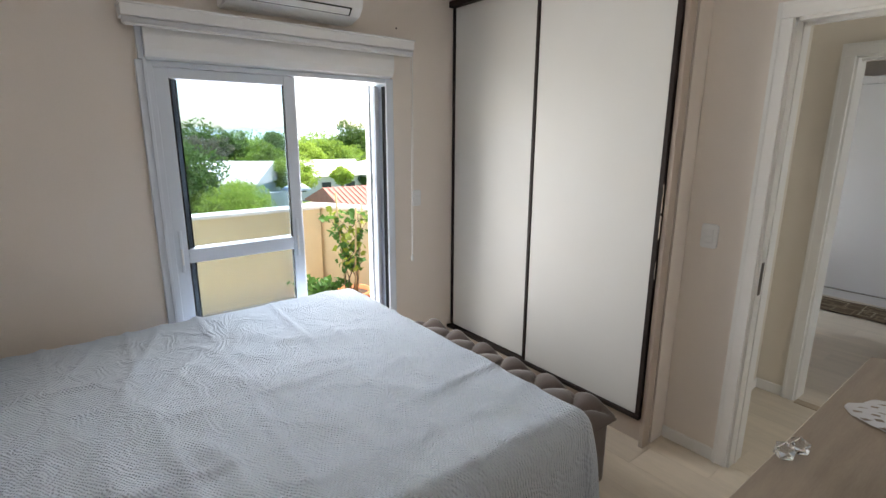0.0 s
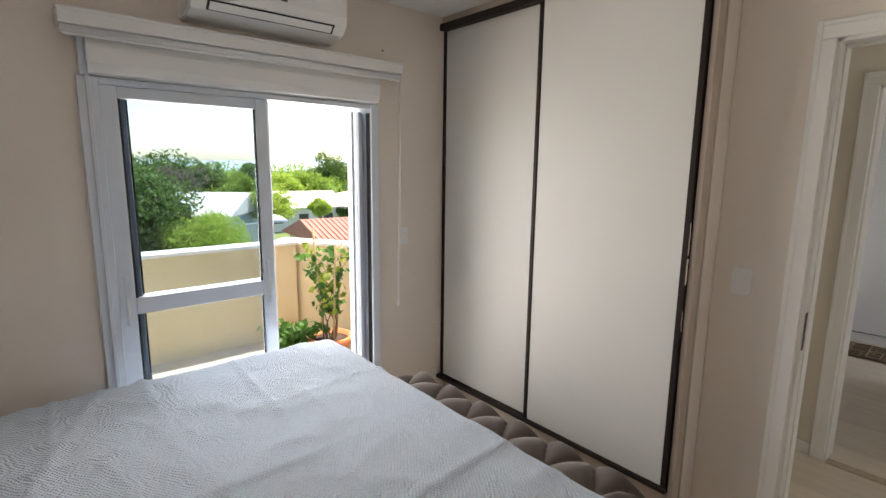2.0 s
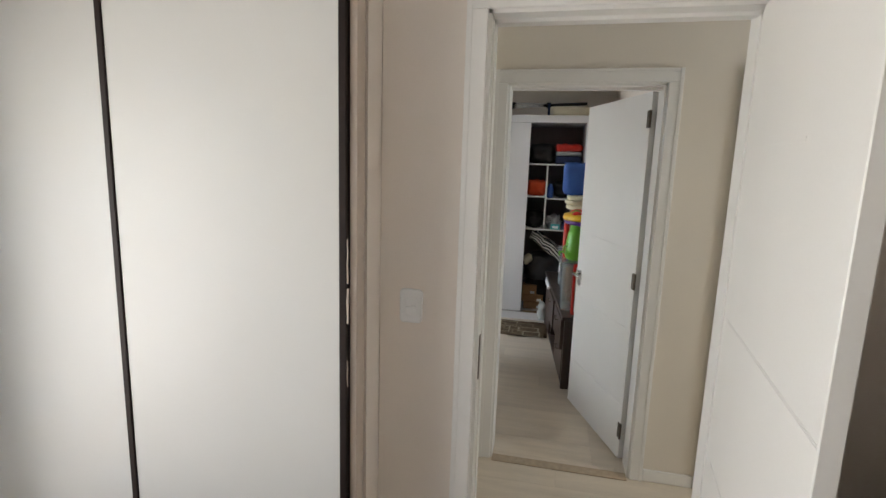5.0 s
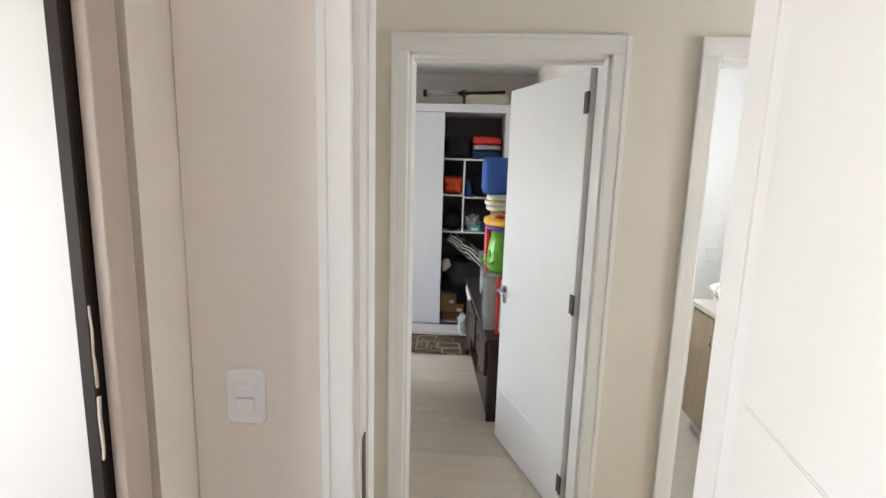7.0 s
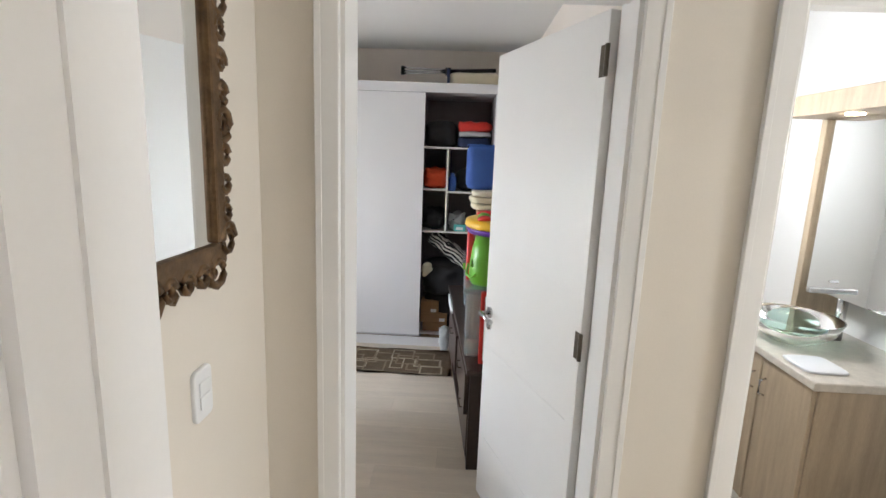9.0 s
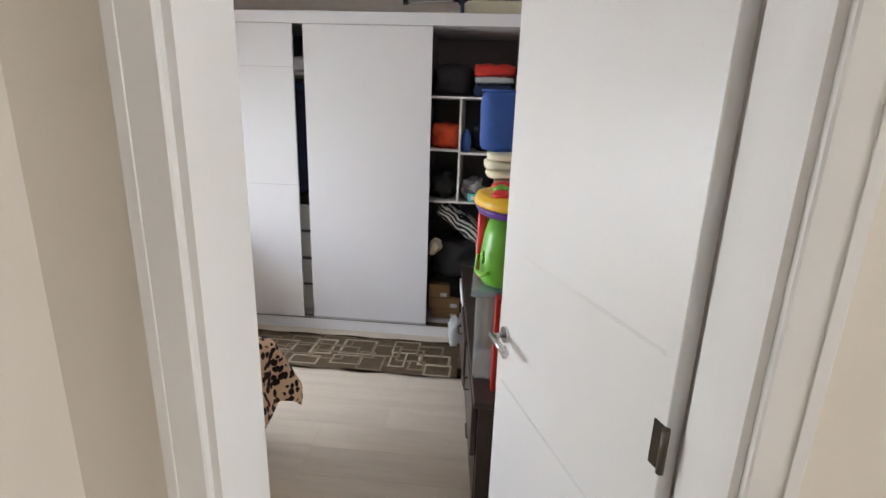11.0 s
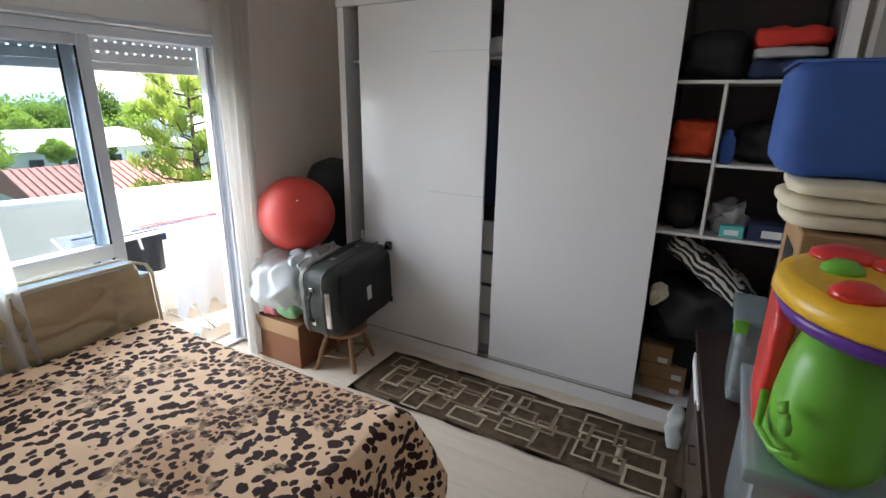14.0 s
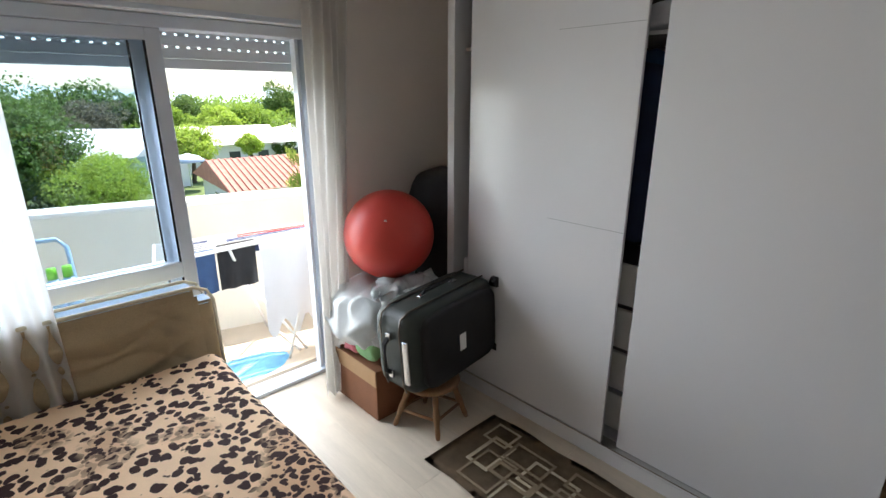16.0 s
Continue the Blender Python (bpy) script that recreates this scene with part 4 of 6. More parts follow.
# ---- second bedroom ----
def leopard(name):
    """Tan plush with dark irregular spots, smaller and denser in patches."""
    m = mat(name, (0.87, 0.615, 0.4), 0.95, vary=0.12, scale=5, bump=0.3, grain=380)
    n, l, p = nodes_of(m)
    tc = n.new("ShaderNodeTexCoord")
    warp = n.new("ShaderNodeTexNoise")
    warp.inputs["Scale"].default_value, warp.inputs["Detail"].default_value = 16, 2
    l.new(tc.outputs["Object"], warp.inputs[0])
    add = n.new("ShaderNodeVectorMath")
    add.operation = "MULTIPLY_ADD"
    add.inputs[1].default_value = (0.045, 0.045, 0.045)
    l.new(warp.outputs["Color"], add.inputs[0]), l.new(tc.outputs["Object"], add.inputs[2])
    facs = []
    for scale, lo, hi in ((26, 0.475, 0.5), (38, 0.48, 0.51)):
        v = n.new("ShaderNodeTexVoronoi")
        v.inputs["Scale"].default_value, v.inputs["Randomness"].default_value = scale, 0.85
        l.new(add.outputs[0], v.inputs[0])
        r = n.new("ShaderNodeMapRange")
        r.inputs["From Min"].default_value, r.inputs["From Max"].default_value = lo, hi
        r.inputs["To Min"].default_value, r.inputs["To Max"].default_value = 1, 0
        l.new(v.outputs["Distance"], r.inputs[0])
        facs.append(r)
    patch = n.new("ShaderNodeTexNoise")
    patch.inputs["Scale"].default_value = 2.4
    l.new(tc.outputs["Object"], patch.inputs[0])
    pr = n.new("ShaderNodeMapRange")
    pr.inputs["From Min"].default_value, pr.inputs["From Max"].default_value = 0.56, 0.62
    l.new(patch.outputs["Fac"], pr.inputs[0])
    pick = n.new("ShaderNodeMix")
    l.new(pr.outputs[0], pick.inputs["Factor"])
    l.new(facs[0].outputs[0], pick.inputs[2]), l.new(facs[1].outputs[0], pick.inputs[3])
    tan = n.new("ShaderNodeMix")
    tan.data_type = "RGBA"
    tan.inputs["B"].default_value = (0.38, 0.17, 0.07, 1)
    half = n.new("ShaderNodeMath")
    half.operation = "MULTIPLY"
    half.inputs[1].default_value = 0.45
    l.new(pr.outputs[0], half.inputs[0])
    l.new(half.outputs[0], tan.inputs["Factor"])
    l.new(p.inputs["Base Color"].links[0].from_socket, tan.inputs["A"])
    out = n.new("ShaderNodeMix")
    out.data_type = "RGBA"
    out.inputs["B"].default_value = (0.035, 0.011, 0.01, 1)
    l.new(pick.outputs[0], out.inputs["Factor"])
    l.new(tan.outputs["Result"], out.inputs["A"])
    l.new(out.outputs["Result"], p.inputs["Base Color"])
    return m


def striped(name, a, b, scale, distort):
    m = mat(name, a, 0.9, vary=0.05, scale=9, bump=0.2, grain=300)
    n, l, p = nodes_of(m)
    tc, w = n.new("ShaderNodeTexCoord"), n.new("ShaderNodeTexWave")
    w.inputs["Scale"].default_value, w.inputs["Distortion"].default_value, w.inputs["Detail"].default_value = scale, distort, 1
    w.bands_direction = "Z"
    l.new(tc.outputs["Object"], w.inputs[0])
    r, out = n.new("ShaderNodeMapRange"), n.new("ShaderNodeMix")
    r.inputs["From Min"].default_value, r.inputs["From Max"].default_value = 0.45, 0.52
    out.data_type = "RGBA"
    out.inputs["B"].default_value = (*b, 1)
    l.new(w.outputs["Fac"], r.inputs[0]), l.new(r.outputs[0], out.inputs["Factor"])
    l.new(p.inputs["Base Color"].links[0].from_socket, out.inputs["A"])
    l.new(out.outputs["Result"], p.inputs["Base Color"])
    return m


M["leopard"] = leopard("leopard_plush")
M["zebra"] = striped("zebra_fleece", (0.6, 0.6, 0.55), (0.012, 0.012, 0.014), 11, 9)
M["damask"] = mat("stained_mattress_damask", (0.46, 0.36, 0.22), 0.85, vary=0.2, scale=4, bump=0.15, grain=200)
n, l, p = nodes_of(M["damask"])
tc, blot, rng, out = n.new("ShaderNodeTexCoord"), n.new("ShaderNodeTexNoise"), n.new("ShaderNodeMapRange"), n.new("ShaderNodeMix")
blot.inputs["Scale"].default_value, blot.inputs["Detail"].default_value = 5.5, 2
rng.inputs["From Min"].default_value, rng.inputs["From Max"].default_value, rng.inputs["To Max"].default_value = 0.58, 0.7, 0.7
out.data_type = "RGBA"
out.inputs["B"].default_value = (0.2, 0.16, 0.12, 1)
l.new(tc.outputs["Object"], blot.inputs[0]), l.new(blot.outputs["Fac"], rng.inputs[0]), l.new(rng.outputs[0], out.inputs["Factor"])
l.new(p.inputs["Base Color"].links[0].from_socket, out.inputs["A"]), l.new(out.outputs["Result"], p.inputs["Base Color"])

bed2 = thing("low_bed", (4.68, 2.48, 0), "low bed with wooden legs and a white sheet", "bed")
part("base", cube(4.03, 5.3, 1.76, 3.22, 0.2, 0.36, 0.015, 2), M["cloth_white"], bed2)
part("mattress", cube(4.02, 5.32, 1.74, 3.24, 0.361, 0.51, 0.04, 3), M["cloth_white"], bed2)
for x in (4.1, 5.24):
    for y in (1.8, 3.16):
        bm = bmesh.new()
        lathe(bm, [(0.018, 0), (0.024, 0.1), (0.026, 0.2)], (x, y, 0), 12)
        part("leg", bm, M["stool"], bed2)


def throw_point(u, v):
    px, py = 3.995 + u * 1.62, 1.38 + v * 1.87
    ox = max(0.0, px - 5.31)
    oy = min(0.0, py - 1.78)
    d = math.hypot(ox, oy)
    bx, by = min(px, 5.31), max(py, 1.78)
    fold = 0.016 * noise.noise(Vector((px * 2.0, py * 2.6, 1))) + 0.008 * noise.noise(Vector((px * 6, py * 5, 2)))
    if d < 1e-6:
        return (bx, by, 0.545 + fold)
    r = 0.055
    a = min(d / r, math.pi / 2)
    down = r * (1 - math.cos(a)) + max(0, d - r * math.pi / 2)
    out = r * math.sin(a) + 0.10 * min(1, down / 0.35) * (0.4 + abs(math.sin(2 * math.atan2(-oy, ox)))) + 0.02 * math.sin(9 * (px + py)) * min(1, down * 5)
    return (bx + ox / d * out, by + oy / d * out, 0.545 - down * 0.92 + fold * max(0, 1 - down * 5))


th = thing("leopard_blanket", (4.68, 2.45, 0.5), "plush leopard print blanket spread over the bed", "blanket")
part("fabric", sheet(110, 120, throw_point), M["leopard"], th, smooth=True)

mt = thing("spare_mattress", label="stained beige mattress standing on its side by the window", category="mattress", m=pose(0, 0, 0) @ Matrix.Translation((4.745, 3.36, 0.0)) @ Matrix.Rotation(radians(-5), 4, "X"))
bm = cube(-0.66, 0.66, -0.06, 0.07, 0.0, 0.82, 0.0)
bmesh.ops.bevel(bm, geom=[e for e in bm.edges if abs(e.verts[0].co.y - e.verts[1].co.y) > 0.05], offset=0.07, segments=5, affect="EDGES")
bmesh.ops.bevel(bm, geom=[e for e in bm.edges if abs(e.verts[0].co.y - e.verts[1].co.y) < 1e-4], offset=0.012, segments=2, affect="EDGES")
bm.faces.ensure_lookup_table()
for f in bm.faces:
    f.material_index = 0 if abs(f.normal.y) > 0.8 else 1
part("core", bm, [M["damask"], M["foam_side"]], mt)


def quilting(u, v):
    x, z = -0.6 + 1.2 * u, 0.03 + 0.75 * v
    a = 0.5 + 0.5 * math.sin(z * 36 + 1.2 * math.sin(x * 13) + x * 9)
    b = 0.5 + 0.5 * math.sin(z * 36 - 1.2 * math.sin(x * 13 + 1) - x * 9 + 2)
    e = min(1, 12 * min(u, 1 - u, v, 1 - v))
    return (x, -0.0605 - 0.038 * e * min(a, b) ** 0.42 - 0.002 * e, z)


part("quilted_face", sheet(120, 80, quilting), M["damask"], mt, smooth=True)
for y in (-0.066, 0.076):
    bm = bmesh.new()
    tube(bm, [(-0.66, y, 0.0), (-0.66, y, 0.75), (-0.63, y, 0.805), (-0.59, y, 0.823), (0.59, y, 0.823), (0.64, y, 0.8), (0.663, y, 0.75), (0.663, y, 0.0)], 0.008, 6)
    part("piping", bm, M["cream_cloth"], mt)

rug = thing("runner_rug", (6.25, 1.7, 0), "brown runner rug with beige overlapping square outlines", "rug")
M["rug"] = mat("brown_rug_pile", (0.2, 0.143, 0.09), 0.95, vary=0.2, scale=18, bump=0.5, grain=240)
M["rug_a"] = mat("beige_rug_pile", (0.5, 0.43, 0.3), 0.95, vary=0.16, scale=20, bump=0.5, grain=240)
M["rug_b"] = mat("taupe_rug_pile", (0.32, 0.25, 0.165), 0.95, vary=0.16, scale=20, bump=0.5, grain=240)
bm = sheet(10, 40, lambda u, v: (6.0 + 0.495 * u + 0.006 * math.sin(v * 30), 0.815 + 1.785 * v, 0.009 + 0.001 * math.sin(v * 17 + u * 5)))
bmesh.ops.solidify(bm, geom=bm.faces[:], thickness=0.007)
part("rug_body", bm, M["rug"], rug)
rnd = random.Random(11)
for k in range(27):
    w, h = rnd.uniform(0.09, 0.22), rnd.uniform(0.1, 0.24)
    x, y = 6.01 + ((k * 0.381) % 1) * (0.475 - w), 0.83 + (k + rnd.random()) / 27 * (1.75 - h)
    t = rnd.choice((0.012, 0.014, 0.018))
    z = 0.0105 + 0.0004 * (k % 5)
    bm = bmesh.new()
    box(bm, x, x + w, y, y + t, z, z + 0.0012)
    box(bm, x, x + w, y + h - t, y + h, z, z + 0.0012)
    box(bm, x, x + t, y + t, y + h - t, z, z + 0.0012)
    box(bm, x + w - t, x + w, y + t, y + h - t, z, z + 0.0012)
    part("square_motif", bm, M["rug_a"] if k % 5 < 2 else M["rug_b"], rug)

# wardrobe
wd = thing("wardrobe", (6.9, 1.79, 0), "white lacquered wardrobe with sliding doors, one end open", "wardrobe")
part("side", cube(6.60, 7.2, 3.03, 3.08, 0.0, 2.155, 0.002), M["wardrobe"], wd)
part("side", cube(6.60, 7.2, 0.50, 0.55, 0.0, 2.155, 0.002), M["wardrobe"], wd)
part("top", cube(6.59, 7.2, 0.50, 3.08, 2.156, 2.23, 0.002), M["wardrobe"], wd)
part("kickboard", cube(6.60, 6.62, 0.551, 3.029, 0.0, 0.070, 0.001), M["wardrobe"], wd)
part("floor_board", cube(6.60, 7.2, 0.551, 3.029, 0.071, 0.083, 0.001), M["wardrobe"], wd)
part("back", cube(7.185, 7.2, 0.551, 3.029, 0.084, 2.155), M["inside"], wd)
part("track", cube(6.598, 6.66, 0.551, 3.029, 0.0835, 0.089), M["chrome"], wd)
part("divider", cube(6.68, 7.184, 1.14, 1.16, 0.084, 2.155), M["inside"], wd)
part("divider", cube(6.68, 7.184, 1.96, 1.98, 0.084, 2.155), M["inside"], wd)
part("divider", cube(6.665, 7.18, 0.916, 0.93, 1.023, 1.731), M["closet_white"], wd)
part("lining", cube(6.68, 7.184, 0.551, 0.558, 0.084, 2.155), M["inside"], wd)
for y0, y1, z in ((0.56, 1.139, 1.717), (0.931, 1.139, 1.367), (0.56, 0.915, 1.35), (0.56, 1.139, 1.008)):
    part("shelf", cube(6.664, 7.184, y0, y1, z, z + 0.014), M["closet_white"], wd)
for z in (0.12, 0.33, 0.54, 0.75):
    part("drawer", cube(6.70, 6.72, 1.982, 2.93, z, z + 0.185, 0.002), M["closet_white"], wd)
left = part("sliding_door", cube(6.603, 6.621, 2.05, 2.92, 0.09, 2.155, 0.002), M["wardrobe"], wd)
part("sliding_door", cube(6.626, 6.644, 1.12, 1.985, 0.09, 2.155, 0.002), M["wardrobe"], wd)
for z in (1.885, 1.095):
    bm = cube(6.6015, 6.6035, 2.052, 2.42, z, z + 0.002)
    part("groove", bm, M["grey_cloth"], left, "thin scored line")


def heap(name, x0, x1, y0, y1, z0, z1, m, label, cat="clothes", group="", seed=0.0, round_=0.7, lump=0.02, cuts=7):
    ob = thing(name, ((x0 + x1) / 2, (y0 + y1) / 2, z0), label, cat, group)
    part("fabric", soft_box(x0, x1, y0, y1, z0, z1, cuts, round_, lump, seed), M[m], ob)
    return ob


heap("clothes_pile", 6.72, 7.1, 0.86, 1.12, 1.733, 1.95, "black", "dark pile of folded clothes on the top shelf", seed=1, round_=0.5, lump=0.03)
heap("folded_clothes", 6.7, 7.05, 0.57, 0.85, 1.733, 1.82, "navy", "folded dark blue clothes under a towel", seed=2, round_=0.35)
heap("folded_towel", 6.69, 7.05, 0.57, 0.84, 1.823, 1.865, "grey_cloth", "folded pale grey towel on dark clothes", "towel", seed=3, round_=0.35, lump=0.01)
heap("folded_blanket", 6.69, 7.05, 0.57, 0.85, 1.868, 1.945, "red", "folded bright red blanket on top of a towel", "blanket", seed=4, round_=0.45)
heap("orange_blanket", 6.7, 7.05, 0.94, 1.125, 1.383, 1.55, "orange", "folded orange-red blanket on a shelf", "blanket", seed=5, round_=0.4, lump=0.025)
heap("dark_clothes", 6.75, 7.1, 0.58, 0.84, 1.366, 1.55, "black", "dark bundle of clothes on a shelf", seed=6, lump=0.04)
bt = thing("blue_bottle", (6.72, 0.88, 1.366), "blue plastic bottle standing on a shelf", "bottle")
bm = bmesh.new()
lathe(bm, [(0.03, 0), (0.034, 0.01), (0.034, 0.11), (0.018, 0.13), (0.018, 0.15), (0.0, 0.152)], (6.72, 0.88, 1.366), 14)
part("body", bm, M["blue"], bt)
heap("dark_clothes", 6.72, 7.1, 0.94, 1.13, 1.024, 1.2, "black", "dark bundle of clothes on a shelf", seed=7, lump=0.04)
heap("grey_cloth", 6.72, 6.95, 0.76, 0.9, 1.024, 1.16, "grey_cloth", "crumpled grey cloth on a shelf", seed=8, lump=0.05)
cb = thing("small_box", (6.72, 0.80, 1.024), "small teal box with a white label", "box")
part("carton", cube(6.69, 6.75, 0.75, 0.85, 1.0225, 1.08, 0.003), M["aqua_toy"], cb)
part("label", cube(6.6885, 6.6895, 0.77, 0.83, 1.035, 1.06), M["label_white"], cb)
cb = thing("shoe_box", (6.72, 0.67, 1.024), "dark blue box with a white label", "box")
part("carton", cube(6.69, 6.85, 0.575, 0.735, 1.0225, 1.1, 0.003), M["navy"], cb)
part("label", cube(6.6885, 6.6895, 0.6, 0.68, 1.04, 1.075), M["label_white"], cb)
zb = thing("zebra_blanket", label="black and white zebra striped blanket hanging over a bag", category="blanket", m=pose(6.84, 0.87, 0.83, 36, 0, 0))
part("fabric", soft_box(-0.13, 0.13, -0.27, 0.22, -0.06, 0.06, 9, 0.5, 0.02, 3), M["zebra"], zb)
heap("black_bag", 6.7, 7.12, 0.62, 1.12, 0.42, 0.72, "black", "black leather bag stuffed in the wardrobe", "bag", seed=9, lump=0.05)
heap("dark_bundle", 6.8, 7.15, 0.58, 1.12, 0.085, 0.45, "black", "dark bundle at the bottom of the wardrobe", "bag", seed=10, lump=0.05)
heap("cream_bag", 6.68, 6.78, 1.03, 1.115, 0.62, 0.72, "cream_cloth", "small cream cloth bag", "bag", seed=11, lump=0.03)
for z0, z1, y0, y1, lab in ((0.0845, 0.165, 0.88, 1.1, "flat brown cardboard box at the bottom of the wardrobe"), (0.168, 0.25, 0.88, 1.12, "brown cardboard box stacked on another"), (0.253, 0.36, 0.96, 1.12, "open brown cardboard box on a stack")):
    cb = thing("cardboard_box", (6.74, 1.0, z0), lab, "box", "boxes in the wardrobe")
    part("carton", cube(6.76, 6.92, y0, y1, z0, z1, 0.003), M["card"], cb)
    part("tape", cube(6.7585, 6.7595, y0 + 0.02, y0 + 0.07, z0 + 0.01, z0 + 0.04), M["label_white"], cb)
for i, (x, z0, z1, m) in enumerate(((6.76, 1.02, 1.75, "navy"), (6.8, 1.1, 1.8, "denim"), (6.84, 0.98, 1.74, "black"))):
    hg = thing("hanging_clothes", (x, 2.0, z0), "dark garment hanging inside the wardrobe", "clothes", "hanging clothes")
    part("garment", soft_box(x - 0.018, x + 0.018, 1.99 + 0.02 * i, 2.3, z0, z1, 6, 0.5, 0.012, i * 2.0), M[m], hg)
part("shelf", cube(6.68, 7.184, 1.981, 3.028, 1.843, 1.858), M["closet_white"], wd)
heap("folded_linen", 6.7, 6.95, 1.99, 2.3, 1.86, 1.96, "cloth_white", "folded pale linen on an upper shelf", "linen", seed=12, round_=0.4)
heap("cloth_tag", 6.64, 6.67, 2.962, 2.985, 0.62, 0.76, "cloth_white", "small white cloth tag hanging from a shelf", "cloth", seed=2.2, lump=0.02, cuts=4)

fp = thing("framed_panel", (6.71, 0.37, 0), "grey panel in a white frame standing beside the wardrobe", "panel")
part("sheet", cube(6.703, 6.713, 0.305, 0.435, 0.03, 2.16), M["grey_cloth"], fp)
for y0, y1, z0, z1 in ((0.28, 0.304, 0.0, 2.19), (0.436, 0.46, 0.0, 2.19), (0.3045, 0.4355, 2.161, 2.19), (0.3045, 0.4355, 0.0, 0.029)):
    part("frame", cube(6.695, 6.72, y0, y1, z0, z1, 0.003), M["trim"], fp)

# things on top of the wardrobe
tp = thing("tripod", (6.85, 1.0, 2.23), "folded black and silver camera tripod on the wardrobe", "tripod")
for dy, dz in ((0.0, 0.0), (0.012, 0.026), (-0.01, -0.022)):
    bm = bmesh.new()
    tube(bm, [(6.83, 1.34, 2.352 + dz), (6.87, 0.95, 2.362 + dz * 0.4)], 0.008, 8)
    lg = part("leg", bm, M["chrome"], tp)
    bm = bmesh.new()
    tube(bm, [(6.829, 1.352, 2.352 + dz), (6.832, 1.32, 2.353 + dz)], 0.013, 8)
    part("foot", bm, M["black_gloss"], lg)
bm = bmesh.new()
tube(bm, [(6.87, 0.96, 2.362), (6.9, 0.55, 2.385)], 0.017, 10)
part("column", bm, M["black_gloss"], tp)
part("head", cube(6.84, 6.9, 0.93, 0.98, 2.33, 2.39, 0.005), M["black_gloss"], tp)
part("strap", cube(6.79, 6.8, 0.935, 0.96, 2.25, 2.37, 0.003), M["navy"], tp)
bx = thing("storage_case", (6.95, 0.72, 2.23), "beige fabric storage case on the wardrobe", "case")
part("case", soft_box(6.75, 7.15, 0.52, 0.94, 2.231, 2.345, 6, 0.3, 0.004), M["cream_cloth"], bx)

# corner by the balcony door
gb = thing("exercise_ball", (6.33, 3.26, 0.65), "large red rubber exercise ball on plastic bags", "ball")
bm = bmesh.new()
bmesh.ops.create_uvsphere(bm, u_segments=48, v_segments=32, radius=0.247, matrix=Matrix.Translation((6.33, 3.26, 0.9)) @ Matrix.Diagonal((1, 1, 0.985, 1)))
part("ball", bm, M["ball"], gb, smooth=True)
bm = bmesh.new()
lathe(bm, [(0.008, 0), (0.008, 0.004), (0, 0.006)], (0, 0, 0), 10)
bmesh.ops.transform(bm, matrix=Matrix.Translation((6.33 - 0.14, 3.26 - 0.16, 0.9 + 0.125)) @ Matrix.Rotation(radians(-55), 4, (1, -1, 0)), verts=bm.verts)
part("valve", bm, M["label_white"], gb)
cbx = thing("cardboard_carton", (6.2, 3.15, 0), "brown printed cardboard box under plastic bags", "box")
part("carton", cube(6.01, 6.42, 2.98, 3.36, 0.0, 0.29, 0.004), M["card_dark"], cbx)
part("flap", cube(6.005, 6.012, 2.98, 3.36, 0.2, 0.292, 0.002), M["card"], cbx)
bg = thing("clothes_bag", (6.22, 3.2, 0.3), "clear plastic bag full of coloured clothes", "bag")
part("plastic", soft_box(5.98, 6.46, 2.98, 3.48, 0.292, 0.66, 16, 0.75, 0.045, 2.0), M["bag"], bg)
for i, (x, y, z, m) in enumerate(((6.03, 3.1, 0.37, "green_cloth"), (6.04, 3.25, 0.35, "pink_cloth"), (6.06, 3.05, 0.46, "grey_cloth"), (6.04, 3.2, 0.45, "grey_cloth"), (6.12, 3.03, 0.35, "pink_cloth"))):
    part("garment", soft_box(x - 0.02, x + 0.1, y - 0.08, y + 0.08, z - 0.05, z + 0.05, 5, 0.7, 0.02, i * 1.3), M[m], bg)
bg = thing("plastic_bag", (6.3, 3.05, 0.58), "knotted white plastic bag on top of another", "bag")
part("plastic", soft_box(6.1, 6.5, 2.93, 3.2, 0.56, 0.69, 16, 0.8, 0.06, 5.0), M["bag"], bg)
db = thing("duffel_bag", (6.85, 3.32, 0), "tall black duffel bag leaning beside the wardrobe", "bag")
part("body", soft_box(6.62, 7.1, 3.1, 3.56, 0.0, 1.2, 10, 0.55, 0.03, 4.0), M["black"], db)

# suitcase on a stool
stool = thing("wooden_stool", (6.22, 2.8, 0), "low turned pine stool with splayed legs", "stool")
bm = bmesh.new()
lathe(bm, [(0.0, 0), (0.14, 0), (0.15, 0.01), (0.15, 0.022), (0.14, 0.03), (0, 0.03)], (6.22, 2.8, 0.235), 24)
part("seat", bm, M["stool"], stool)
corners = [(6.14, 2.66), (6.38, 2.7), (6.3, 2.94), (6.06, 2.9)]
for x, y in corners:
    top = Vector((6.22 + (x - 6.22) * 0.55, 2.8 + (y - 2.8) * 0.55, 0.235))
    foot = Vector((x, y, 0.0))
    bm = bmesh.new()
    tube(bm, [foot.lerp(top, k / 8) for k in range(9)], 0.012, 8, [0.011, 0.015, 0.013, 0.017, 0.019, 0.014, 0.018, 0.015, 0.012])
    part("leg", bm, M["stool"], stool)
for i in range(4):
    a, b = corners[i], corners[(i + 1) % 4]
    k = 0.83
    bm = bmesh.new()
    tube(bm, [(6.22 + (a[0] - 6.22) * k, 2.8 + (a[1] - 2.8) * k, 0.09), (6.22 + (b[0] - 6.22) * k, 2.8 + (b[1] - 2.8) * k, 0.09)], 0.008, 8)
    part("stretcher", bm, M["stool"], stool)
case = thing("suitcase", label="dark green-black fabric suitcase lying on a stool", category="suitcase", m=pose(6.3, 2.83, 0.495, 0, -4, 3))
